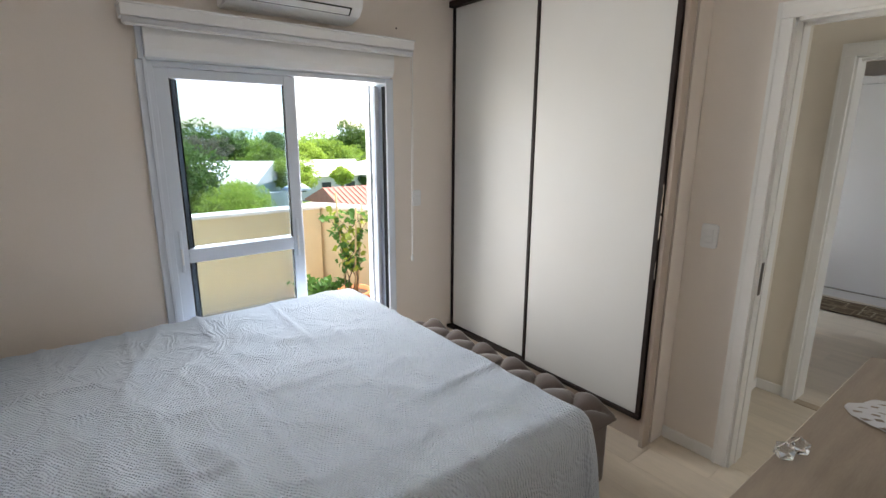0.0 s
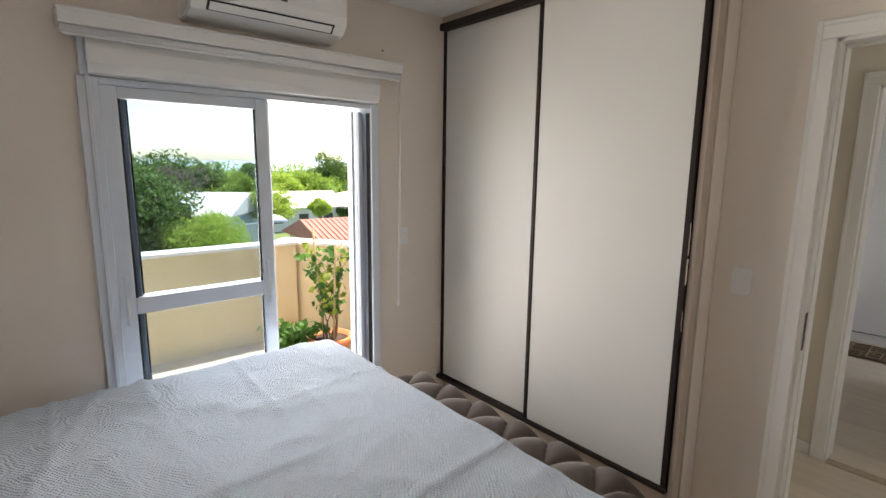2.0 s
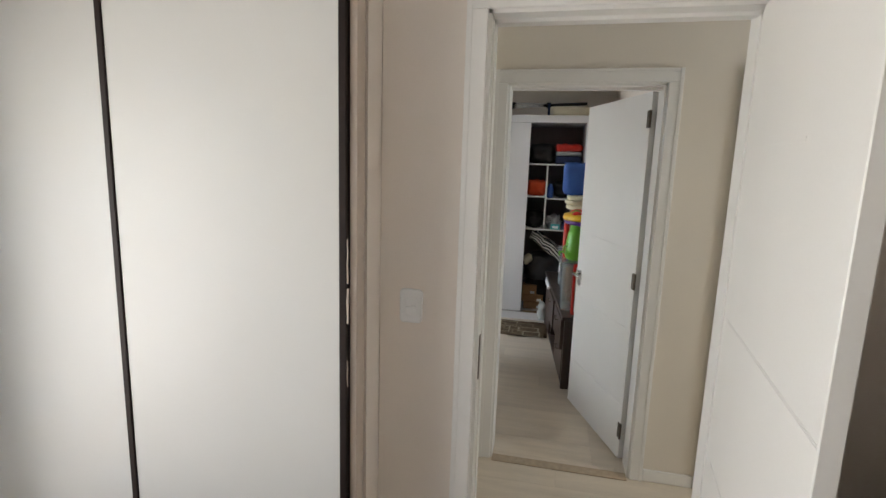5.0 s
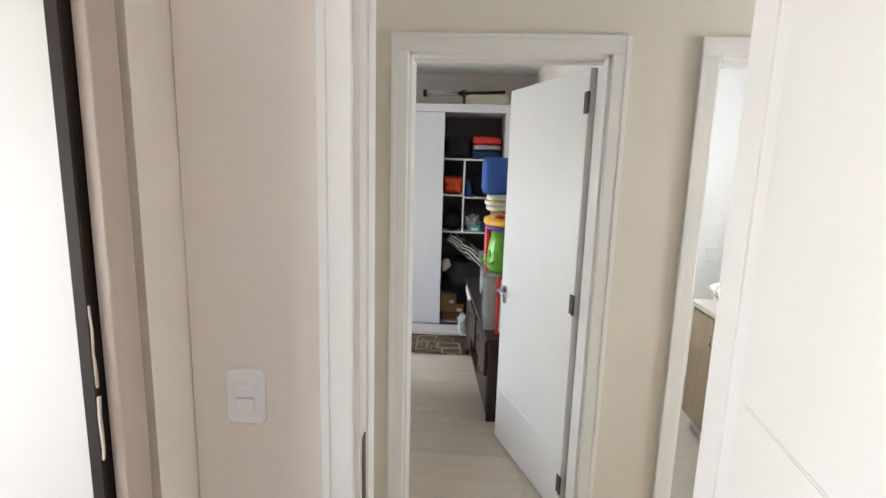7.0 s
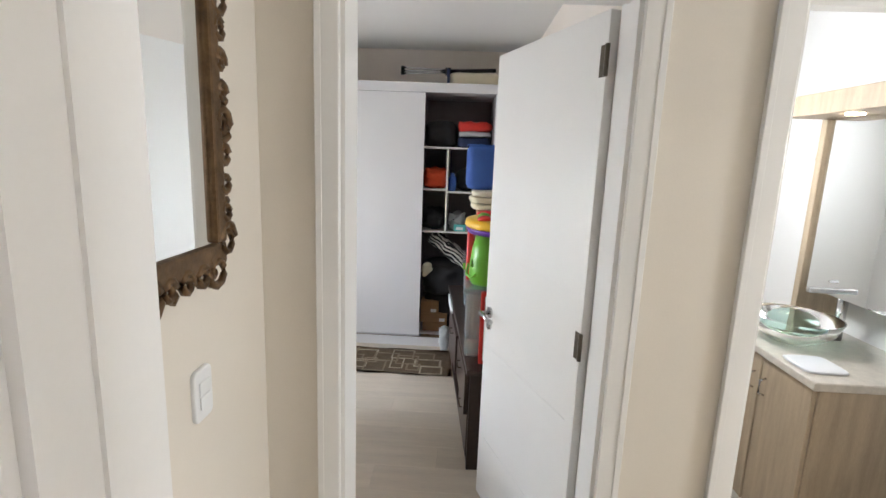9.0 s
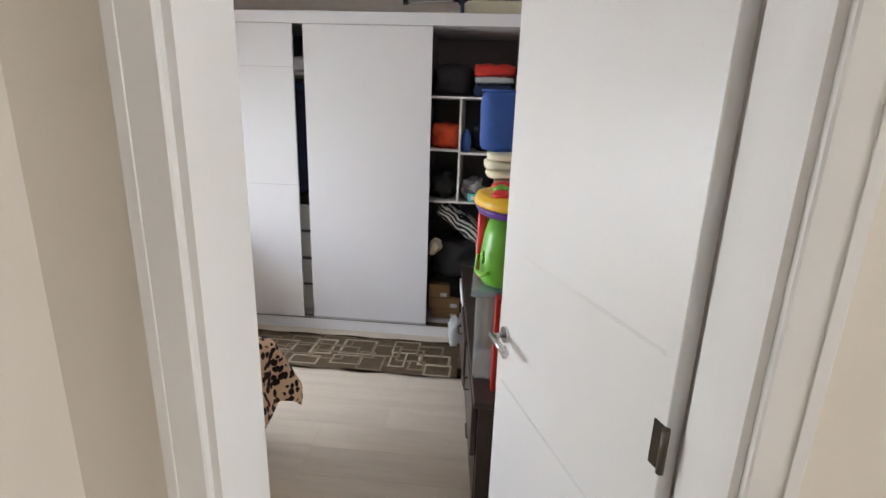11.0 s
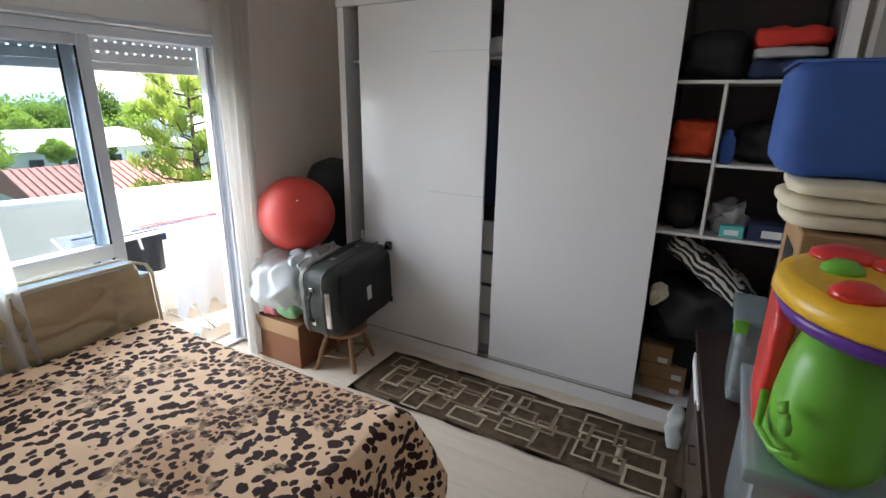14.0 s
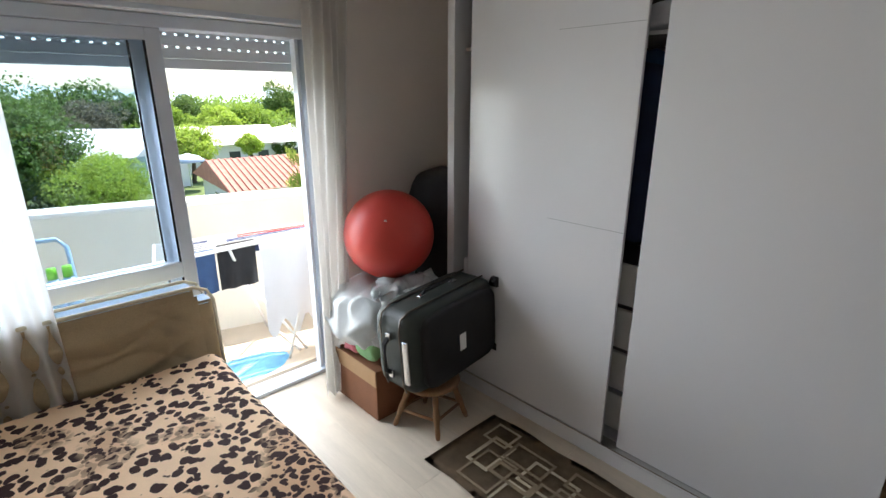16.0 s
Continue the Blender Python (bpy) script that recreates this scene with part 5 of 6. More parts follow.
part("shell", soft_box(-0.31, 0.31, -0.13, 0.13, -0.215, 0.215, 10, 0.28, 0.004), M["charcoal"], case)
part("front_pocket", soft_box(-0.24, 0.27, -0.165, -0.11, -0.19, 0.19, 8, 0.3, 0.003), M["black"], case)
for y in (-0.07, 0.06):
    bm = bmesh.new()
    pts = [(-0.3, y, -0.19), (-0.315, y, -0.14), (-0.317, y, 0.14), (-0.3, y, 0.195), (-0.25, y, 0.217), (0.27, y, 0.217)]
    tube(bm, pts, 0.005, 6)
    part("piping", bm, M["steel_dark"], case)
bm = bmesh.new()
tube(bm, [(-0.312, 0.0, -0.1), (-0.35, 0.0, -0.07), (-0.352, 0.0, 0.07), (-0.312, 0.0, 0.1)], 0.012, 8)
hd = part("handle", bm, M["black"], case)
for z in (-0.1, 0.1):
    part("clasp", cube(-0.33, -0.31, -0.014, 0.014, z - 0.02, z + 0.02, 0.003), M["chrome"], hd)
bm = bmesh.new()
tube(bm, [(-0.1, 0.0, 0.214), (-0.08, 0.0, 0.238), (0.1, 0.0, 0.24), (0.12, 0.0, 0.214)], 0.01, 8)
hd = part("handle", bm, M["black"], case)
for x in (-0.1, 0.12):
    part("clasp", cube(x - 0.02, x + 0.02, -0.012, 0.012, 0.216, 0.226, 0.002), M["chrome"], hd)
part("telescopic_plate", cube(-0.318, -0.3, -0.115, -0.08, -0.13, 0.1, 0.006), M["chrome"], case, "silver telescopic handle plate")
part("label", cube(-0.02, 0.025, -0.168, -0.1655, -0.06, 0.03, 0.001), M["label_white"], case, "small white luggage label")
for x, z in ((0.29, -0.19), (0.29, 0.19)):
    bm = bmesh.new()
    tube(bm, [(x + 0.01, -0.15, z), (x + 0.01, -0.115, z)], 0.028, 14)
    part("wheel", bm, M["black_gloss"], case)


def drape(x0, x1, xa, xb, ytop, ybot, z0, z1, folds, depth, seed):
    """Hangs from x0..x1 at the rod to xa..xb at the floor."""
    def at(u, v):
        y = ytop + (ybot - ytop) * (1 - v) ** 1.6
        k = (1 - v) ** 1.3
        x = (x0 + (x1 - x0) * u) * (1 - k) + (xa + (xb - xa) * u) * k
        s = math.sin(u * folds * 2 * math.pi + 0.8 * math.sin(v * 3 + seed) + seed)
        return (x + 0.01 * math.sin(v * 5 + u * 9), y + depth * s * (0.55 + 0.45 * (1 - v)), z0 + (z1 - z0) * v + (0.012 * math.sin(u * 25 + seed) if v == 0 else 0))
    return sheet(90, 40, at)


for x0, x1, xa, xb, yb, nm, lab in ((6.05, 6.31, 5.92, 6.06, 3.33, "curtain", "white sheer curtain drawn aside at the balcony door"), (4.42, 4.86, 4.42, 4.86, 3.22, "curtain", "white sheer curtain gathered behind the mattress")):
    c = thing(nm, ((x0 + x1) / 2, 3.5, 0.03), lab, "curtain", "curtains")
    bm = drape(x0, x1, xa, xb, 3.5, yb, 0.03, 2.5, 5, 0.03, x0)
    bmesh.ops.solidify(bm, geom=bm.faces[:], thickness=0.002)
    part("fabric", bm, M["curtain"], c, smooth=True)
rod = thing("curtain_rod", (5.2, 3.5, 2.5), "white curtain rod above the balcony door", "curtain rod")
bm = bmesh.new()
tube(bm, [(4.1, 3.5, 2.515), (6.45, 3.5, 2.515)], 0.012, 10)
part("rod", bm, M["pvc"], rod)
for x in (4.2, 6.4):
    part("bracket", cube(x - 0.01, x + 0.01, 3.5, 3.599, 2.5, 2.53), M["pvc"], rod)

# low unit behind the door and what stands on it
un = thing("tv_unit", label="dark stained low wooden unit with drawers", category="cabinet", m=Matrix.Translation((6.56, 0.86, 0)) @ Matrix.Rotation(radians(5.1), 4, "Z") @ Matrix.Translation((-6.56, -0.86, 0)))
part("top", cube(4.86, 6.57, 0.42, 0.87, 0.545, 0.575, 0.003), M["wood_dark"], un)
part("side", cube(4.87, 4.895, 0.43, 0.85, 0.0, 0.544), M["wood_dark"], un)
part("side", cube(6.535, 6.56, 0.43, 0.85, 0.0, 0.544), M["wood_dark"], un)
part("back", cube(4.896, 6.534, 0.43, 0.445, 0.0, 0.544), M["wood_dark"], un)
part("bottom", cube(4.896, 6.534, 0.446, 0.85, 0.03, 0.055), M["wood_dark"], un)
for x in (5.42, 5.98):
    part("divider", cube(x, x + 0.02, 0.446, 0.834, 0.056, 0.544), M["wood_dark"], un)
for x0, x1, z0, z1, pull in ((4.9, 5.415, 0.06, 0.3, 0.0), (4.9, 5.415, 0.305, 0.54, 0.02), (6.005, 6.53, 0.06, 0.54, 0.0), (5.445, 5.975, 0.29, 0.54, 0.03)):
    d = part("drawer", cube(x0, x1, 0.835 + pull, 0.855 + pull, z0, z1, 0.003), M["wood_dark"], un)
    bm = bmesh.new()
    tube(bm, [((x0 + x1) / 2 - 0.05, 0.855 + pull, z1 - 0.06), ((x0 + x1) / 2 - 0.05, 0.875 + pull, z1 - 0.06), ((x0 + x1) / 2 + 0.05, 0.875 + pull, z1 - 0.06), ((x0 + x1) / 2 + 0.05, 0.855 + pull, z1 - 0.06)], 0.004, 6)
    part("handle", bm, M["steel_dark"], d)
part("loose_strip", cube(5.9, 6.35, 0.874, 0.882, 0.5, 0.56, 0.001, m=None), M["label_white"], un, "pale loose edge strip")
lb = thing("hanging_bag", (6.3, 0.91, 0.3), "small clear plastic bag hanging from the unit", "bag")
part("plastic", soft_box(6.22, 6.34, 0.845, 0.925, 0.1, 0.3, 8, 0.8, 0.02, 3.3), M["bag"], lb)

tubb = thing("storage_tub", (6.05, 0.66, 0.576), "clear plastic storage tub with green clips", "storage tub")
part("tub", cube(5.95, 6.21, 0.47, 0.745, 0.577, 0.885, 0.03, 3), M["tub"], tubb)
part("lid", cube(5.935, 6.225, 0.455, 0.765, 0.886, 0.918, 0.012, 3), M["tub"], tubb)
part("clip", cube(5.922, 5.936, 0.715, 0.76, 0.865, 0.912, 0.005, 2), M["green_toy"], tubb, "green plastic lid clip")
part("contents", soft_box(5.985, 6.18, 0.5, 0.715, 0.585, 0.76, 6, 0.5, 0.03, 1.0), M["black"], tubb)
cb2 = thing("tall_carton", (5.82, 0.55, 0.576), "tall brown cardboard carton with blue print", "box")
part("carton", cube(5.5, 5.86, 0.3, 0.685, 0.577, 1.33, 0.004), M["card"], cb2)
part("print", cube(5.56, 5.76, 0.686, 0.6875, 0.85, 1.1), M["blue"], cb2, "blue printed panel")
part("print", cube(5.57, 5.75, 0.686, 0.6875, 1.18, 1.27), M["black"], cb2, "dark printed panel")
fb = thing("folded_fleece", (5.7, 0.6, 1.33), "folded cream fleece blanket on a carton", "blanket")
for i in range(3):
    part("layer", soft_box(5.52 - 0.01 * i, 5.85, 0.33, 0.725 + 0.012 * (i % 2), 1.332 + i * 0.04, 1.378 + i * 0.04, 8, 0.5, 0.006, i * 1.0), M["cream_cloth"], fb)
bc = thing("blue_cushion", (5.75, 0.6, 1.455), "large blue canvas foam cushion on a folded blanket", "cushion")
part("cushion", soft_box(5.56, 6.0, 0.31, 0.765, 1.455, 1.735, 10, 0.2, 0.006, 1.0), M["blue"], bc)
bm = bmesh.new()
tube(bm, [(5.575, 0.34, 1.731), (5.575, 0.762, 1.731), (5.98, 0.762, 1.731)], 0.004, 6)
part("seam", bm, M["blue"], bc)
wt = thing("toy_crate", (5.25, 0.62, 0.576), "pale blue plastic crate holding boxed toys", "crate")
part("crate", cube(5.03, 5.46, 0.4, 0.735, 0.577, 0.94, 0.02, 2), M["tub"], wt)
part("rim", cube(5.01, 5.48, 0.38, 0.755, 0.941, 0.97, 0.008, 2), M["tub"], wt)
tb = thing("toy_box", (4.97, 0.72, 0.576), "red and black printed toy packaging", "toy box")
part("packaging", cube(4.95, 5.0, 0.55, 0.66, 0.577, 0.965, 0.004), M["red"], tb)
part("print", cube(4.947, 4.949, 0.56, 0.615, 0.6, 0.95), M["black_gloss"], tb, "dark printed picture")
part("stripe", cube(4.947, 4.949, 0.62, 0.64, 0.6, 0.95), M["label_white"], tb)
toy = thing("activity_toy", (5.08, 0.68, 1.02), "green plastic baby walker toy with a yellow tray", "toy")
bm = bmesh.new()
lathe(bm, [(0.0, 0), (0.09, 0.004), (0.105, 0.03), (0.102, 0.12), (0.09, 0.2), (0.065, 0.28)], (5.1, 0.635, 0.982), 28, (1.0, 0.9))
part("body", bm, M["green_toy"], toy, smooth=True)
bm = bmesh.new()
lathe(bm, [(0.1, 0), (0.16, 0.012), (0.175, 0.035), (0.17, 0.042)], (5.13, 0.59, 1.25), 28, (1.25, 0.95))
part("tray_base", bm, M["purple_toy"], toy)
bm = bmesh.new()
lathe(bm, [(0.172, 0), (0.182, 0.01), (0.175, 0.04), (0.15, 0.048), (0.0, 0.05)], (5.13, 0.59, 1.292), 28, (1.25, 0.95))
part("tray", bm, M["yellow_toy"], toy)
part("arm", soft_box(5.14, 5.32, 0.705, 0.745, 0.975, 1.26, 6, 0.4, 0.004, 1), M["red_toy"], toy, "red plastic side arm")
for x, y, r, m in ((5.0, 0.72, 0.04, "red_toy"), (5.06, 0.62, 0.05, "aqua_toy"), (5.14, 0.72, 0.035, "green_toy"), (5.2, 0.62, 0.05, "red_toy"), (5.25, 0.7, 0.06, "red_toy"), (5.12, 0.56, 0.04, "aqua_toy")):
    bm = bmesh.new()
    lathe(bm, [(r, 0), (r * 0.95, 0.012), (r * 0.5, 0.024), (0, 0.026)], (x + 0.01, y - 0.06, 1.338), 16)
    part("button", bm, M[m], toy)
for x, z, s in ((5.02, 1.13, 0.018), (5.0, 1.13, 0.014), (5.06, 1.135, 0.016)):
    bm = bmesh.new()
    lathe(bm, [(s, 0), (s * 0.8, 0.008), (0, 0.01)], (0, 0, 0), 4 if s > 0.015 else 12)
    bmesh.ops.transform(bm, matrix=Matrix.Translation((x - 0.045, 0.728 - 0.012, z - 0.02)) @ Matrix.Rotation(radians(-75), 4, "X") @ Matrix.Rotation(radians(-20), 4, "Y"), verts=bm.verts)
    part("knob", bm, M["green_toy"], toy)
bm = bmesh.new()
tube(bm, [(4.96, 0.695, 1.06), (5.0, 0.722, 1.035), (5.06, 0.743, 1.04), (5.13, 0.735, 1.08)], 0.007, 8)
part("smile", bm, M["green_toy"], toy)
# ---- balconies ----
def slab(name, pts, z0, z1, material, label, cat):
    """A walled strip along a line of (x, y), 0.14 thick."""
    bm = bmesh.new()
    for (xa, ya), (xb, yb) in zip(pts, pts[1:]):
        d = Vector((xb - xa, yb - ya, 0))
        box(bm, -0.07, d.length + 0.07, 0.0, 0.14, z0, z1, m=Matrix.Translation((xa, ya, 0)) @ Matrix.Rotation(math.atan2(d.y, d.x), 4, "Z"))
    return setting(name, bm, material, label, cat)


LINE1, LINE2 = [(-2.5, 5.16), (2.34, 5.12)], [(2.36, 5.3), (2.9, 4.45), (3.3, 3.5)]
LINE3 = [(3.9, 5.2), (7.6, 4.2)]
for i, line in enumerate((LINE1, LINE2, LINE3)):
    slab(f"parapet_{i + 1}", line, -0.3, (0.885, 0.881, 0.916)[i], M["stucco_lit" if i == 2 else "stucco"], "cream stucco balcony parapet wall", "parapet")
    shifted = [(x, y) for x, y in line]
    cp = bmesh.new()
    for (xa, ya), (xb, yb) in zip(shifted, shifted[1:]):
        d = Vector((xb - xa, yb - ya, 0))
        box(cp, -0.08, d.length + 0.08, -0.025, 0.165, (0.886, 0.882, 0.917)[i], (0.92, 0.916, 0.95)[i], 0.006, m=Matrix.Translation((xa, ya, 0)) @ Matrix.Rotation(math.atan2(d.y, d.x), 4, "Z"))
    setting(f"parapet_coping_{i + 1}", cp, M["coping"], "white coping along the balcony parapet", "coping")
setting("balcony_floor_1", cube(-2.6, 3.35, 3.335, 5.5, -0.3, -0.03), M["tile"], "beige tiled balcony floor", "floor")
setting("balcony_floor_2", cube(3.4, 7.7, 3.805, 5.4, -0.3, -0.03), M["tile"], "beige tiled balcony floor", "floor")
# Overhangs out of view, added to stop sun reaching the room floors.
setting("eaves_1", cube(-2.6, 3.395, 3.335, 3.95, 2.62, 2.75), M["white_wall"], "unseen white overhang added to keep sun out of the room", "roof")
setting("eaves_2", cube(3.4, 7.7, 3.805, 4.3, 2.62, 2.75), M["white_wall"], "unseen white overhang added to keep sun out of the room", "roof")
setting("wall_outer", cube(3.34, 3.9, 1.47, 3.8, -0.3, 2.6), M["stucco"], "cream stucco outer wall between the balconies", "wall")


def leaf_cloud(bm, center, radius, count, size, rnd, flat=1.0, hollow=0.35):
    """Many small folded leaves in an uneven clump."""
    for _ in range(count):
        d = Vector((rnd.gauss(0, 1), rnd.gauss(0, 1), rnd.gauss(0, 1))).normalized()
        k = hollow + (1 - hollow) * rnd.random() ** 0.5
        p = Vector(center) + Vector((d.x, d.y, d.z * flat)) * radius * k
        q = Euler((rnd.uniform(-1.2, 1.2), rnd.uniform(-1.2, 1.2), rnd.uniform(0, 6.28))).to_matrix()
        s = size * rnd.uniform(0.6, 1.3)
        vs = [bm.verts.new(p + q @ Vector(c)) for c in ((-0.45 * s, 0, 0), (0, -0.5 * s, 0.08 * s), (0.5 * s, 0, -0.1 * s), (0, 0.5 * s, 0.08 * s))]
        bm.faces.new((vs[0], vs[1], vs[2])), bm.faces.new((vs[0], vs[2], vs[3]))
    return bm


rnd = random.Random(21)


def potted(x, y, r, h, tall, label, group, leaves, canes, yellow=0):
    pot = thing("plant_pot", (x, y, -0.03), "terracotta plant pot full of soil", "plant pot", "balcony pots")
    bm = bmesh.new()
    lathe(bm, [(r * 0.68, 0), (r * 0.92, h * 0.82), (r * 0.92, h * 0.84), (r * 1.04, h * 0.84), (r * 1.05, h), (r * 0.93, h), (r * 0.9, h * 0.9), (0, h * 0.9)], (x, y, -0.03), 24)
    part("body", bm, M["terracotta"], pot)
    bm = bmesh.new()
    lathe(bm, [(r * 0.89, 0), (0.0, 0.01)], (x, y, -0.03 + h * 0.91), 20)
    part("soil", bm, M["soil"], pot)
    pl = thing("potted_plant", (x, y, h - 0.05), label, "plant", "balcony plants")
    for i in range(canes):
        a = i * 2.4
        bm = bmesh.new()
        tube(bm, [(x + 0.05 * math.cos(a), y + 0.05 * math.sin(a), h - 0.06), (x + 0.12 * math.cos(a), y + 0.1 * math.sin(a), tall * (0.92 + 0.1 * (i % 2)))], 0.009, 6)
        part("cane", bm, M["cane"], pl, "upright bamboo cane")
    for i in range(6):
        a = i * 1.1
        bm = bmesh.new()
        pts = [(x + 0.03 * math.cos(a) + k * 0.028 * math.cos(a + k), y + 0.03 * math.sin(a) + k * 0.026 * math.sin(a + k * 0.8), h - 0.06 + (tall - h) * 0.85 * k / 5) for k in range(6)]
        tube(bm, pts, 0.005, 5, [0.006 - 0.0008 * k for k in range(6)])
        part("stem", bm, M["bark"], pl)
        bm = bmesh.new()
        for p in pts[2:]:
            leaf_cloud(bm, p, 0.09, leaves, 0.062, rnd, 0.8, 0.1)
        part("foliage", bm, M["leaf_y"] if i % 3 == 0 and yellow else M["leaf_a"], pl)
    return pl


potted(2.17, 3.98, 0.165, 0.36, 1.16, "tall leggy shrub tied to canes in a pot", "", 10, 3, 1)
potted(1.92, 4.12, 0.14, 0.22, 0.5, "low leafy green plant in a terracotta pot", "", 13, 1)

rack = thing("drying_rack", (5.95, 4.35, -0.03), "white folding drying rack hung with laundry", "drying rack")
A, B, C, D = Vector((5.45, 4.5, 0.74)), Vector((6.75, 4.1, 0.79)), Vector((5.35, 4.1, 0.74)), Vector((6.65, 3.98, 0.79))
for p, q in ((A, B), (C, D), (A, C), (B, D)):
    bm = bmesh.new()
    tube(bm, [p, q], 0.009, 8)
    part("frame_bar", bm, M["pvc"], rack)
for k in range(1, 9):
    bm = bmesh.new()
    tube(bm, [A.lerp(C, k / 9), B.lerp(D, k / 9)], 0.004, 6)
    part("wire", bm, M["pvc"], rack)
for p, q in (((5.75, 4.45, 0.75), (6.15, 4.0, -0.028)), ((5.75, 4.08, 0.75), (6.1, 4.5, -0.028)), ((6.4, 4.2, 0.77), (6.0, 3.95, -0.028)), ((6.1, 4.0, -0.02), (6.12, 4.5, -0.02))):
    bm = bmesh.new()
    tube(bm, [p, q], 0.009, 8)
    part("leg", bm, M["pvc"], rack)


def hung(name, k, t0, t1, drop, m, label, cat, ragged=0.0):
    p, q = A.lerp(C, k), B.lerp(D, k)
    a, b = p.lerp(q, t0), p.lerp(q, t1)
    side = (C - A).normalized()

    def at(u, v):
        base = a.lerp(b, u)
        s = v - 0.5
        z = 0.006 - abs(s) * 2 * drop * (1 + ragged * 0.1 * math.sin(u * 23)) if abs(s) > 0.02 else 0.009
        return base + side * (0.012 * (1 if s > 0 else -1) + 0.02 * math.sin(u * 14 + v * 3) * abs(s)) + Vector((0, 0, z))
    ob = thing(name, a.lerp(b, 0.5), label, cat, "laundry")
    bm = sheet(24, 24, at)
    part("fabric", bm, M[m], ob, smooth=True)


hung("hanging_jeans", 0.9, 0.1, 0.24, 0.26, "denim", "dark blue denim jeans on the drying rack", "clothes")
hung("hanging_shirt", 0.75, 0.25, 0.42, 0.28, "black", "black garment hanging on the drying rack", "clothes")
hung("hanging_towel", 0.93, 0.44, 0.86, 0.62, "cloth_white", "white fringed towel hanging on the drying rack", "towel", 1.0)
hung("hanging_cloth", 0.45, 0.3, 0.8, 0.1, "navy", "navy cloth over the rack's wires", "clothes")
hung("red_cloth", 0.2, 0.35, 0.8, 0.05, "red", "red cloth over the rack's wires", "clothes")
hung("blue_cloth", 0.3, 0.06, 0.22, 0.08, "navy", "blue cloth folded over the rack", "clothes")
mat_ = thing("bath_mat", (5.75, 3.98, -0.03), "oval shaggy blue bath mat on the balcony floor", "mat")
bm = sheet(40, 10, lambda u, v: (5.72 + (0.3 + 0.012 * math.sin(u * 60)) * v * math.cos(u * 2 * math.pi), 4.02 + 0.16 * v * math.sin(u * 2 * math.pi), -0.029 + 0.02 * (1 - v ** 4)))
part("mat_body", bm, M["mat_blue"], mat_)
ld = thing("folding_chair", (5.0, 4.5, -0.03), "folded pale blue metal frame leaning on the parapet", "chair")
bm = bmesh.new()
tube(bm, [(4.72, 4.62, -0.03), (4.74, 4.72, 0.78), (4.78, 4.73, 0.83), (5.0, 4.69, 0.83), (5.04, 4.68, 0.78), (5.05, 4.58, -0.03)], 0.014, 8)
M["pale_blue"] = mat("pale_blue_paint", (0.3, 0.45, 0.62), 0.4, vary=0.05, bump=0.02)
part("frame", bm, M["pale_blue"], ld)
for z in (0.3, 0.55):
    bm = bmesh.new()
    tube(bm, [(4.73, 4.66, z), (5.045, 4.62, z)], 0.008, 6)
    part("rung", bm, M["pale_blue"], ld)
for x in (4.93, 5.0):
    bo = thing("spray_bottle", (x, 4.45, -0.03), "tall white bottle with a green cap", "bottle", "bottles on the balcony")
    bm = bmesh.new()
    lathe(bm, [(0.04, 0), (0.045, 0.02), (0.045, 0.66), (0.02, 0.7)], (x, 4.45, -0.03), 14)
    part("body", bm, M["pale_blue"], bo)
    bm = bmesh.new()
    lathe(bm, [(0.024, 0), (0.024, 0.06), (0, 0.065)], (x, 4.45, 0.67), 12)
    part("cap", bm, M["green_toy"], bo)

# ---- the view ----
M["grass"] = mat("grass", (0.09, 0.13, 0.035), 0.95, vary=0.3, scale=0.3, bump=0.3, grain=4)
M["road"] = mat("pale_road", (0.3, 0.28, 0.25), 0.9, vary=0.15, scale=0.5)
M["render_white"] = mat("white_render", (0.75, 0.74, 0.72), 0.8, vary=0.05, scale=0.8)
M["render_blue"] = mat("pale_blue_render", (0.5, 0.6, 0.7), 0.8, vary=0.06, scale=0.8)
M["roof_white"] = mat("white_sheet_roof", (0.72, 0.7, 0.67), 0.7, vary=0.08, scale=0.6)
M["roof_red"] = mat("clay_roof_tiles", (0.4, 0.17, 0.125), 0.85, vary=0.2, scale=2, bump=0.4, grain=8)
M["far_glass"] = mat("dark_window_glass", (0.05, 0.06, 0.07), 0.15, vary=0.1, bump=0)
M["tree_a"] = mat("tree_leaves_dark", (0.095, 0.16, 0.035), 0.75, vary=0.45, scale=0.8, bump=0)
M["tree_b"] = mat("tree_leaves_bright", (0.2, 0.31, 0.04), 0.75, vary=0.35, scale=0.8, bump=0)
M["pine"] = mat("pine_needles", (0.27, 0.36, 0.07), 0.6, vary=0.35, scale=3, bump=0)
M["tree_c"] = mat("tree_leaves_grey", (0.14, 0.13, 0.085), 0.8, vary=0.3, scale=0.8, bump=0)
M["bush"] = mat("bush_leaves_bright", (0.33, 0.42, 0.07), 0.75, vary=0.3, scale=1.5, bump=0)
for key, tint in (("tree_a", (0.12, 0.2, 0.04)), ("tree_b", (0.3, 0.42, 0.06)), ("tree_c", (0.2, 0.19, 0.12)), ("pine", (0.42, 0.5, 0.1)), ("bush", (0.4, 0.55, 0.07)), ("leaf_a", (0.12, 0.25, 0.04)), ("leaf_y", (0.4, 0.45, 0.05))):
    n, l, p = nodes_of(M[key])
    thin, both = n.new("ShaderNodeBsdfTranslucent"), n.new("ShaderNodeMixShader")
    thin.inputs[0].default_value, both.inputs[0].default_value = (*tint, 1), 0.4
    l.new(p.outputs[0], both.inputs[1]), l.new(thin.outputs[0], both.inputs[2]), l.new(both.outputs[0], n["Material Output"].inputs[0])
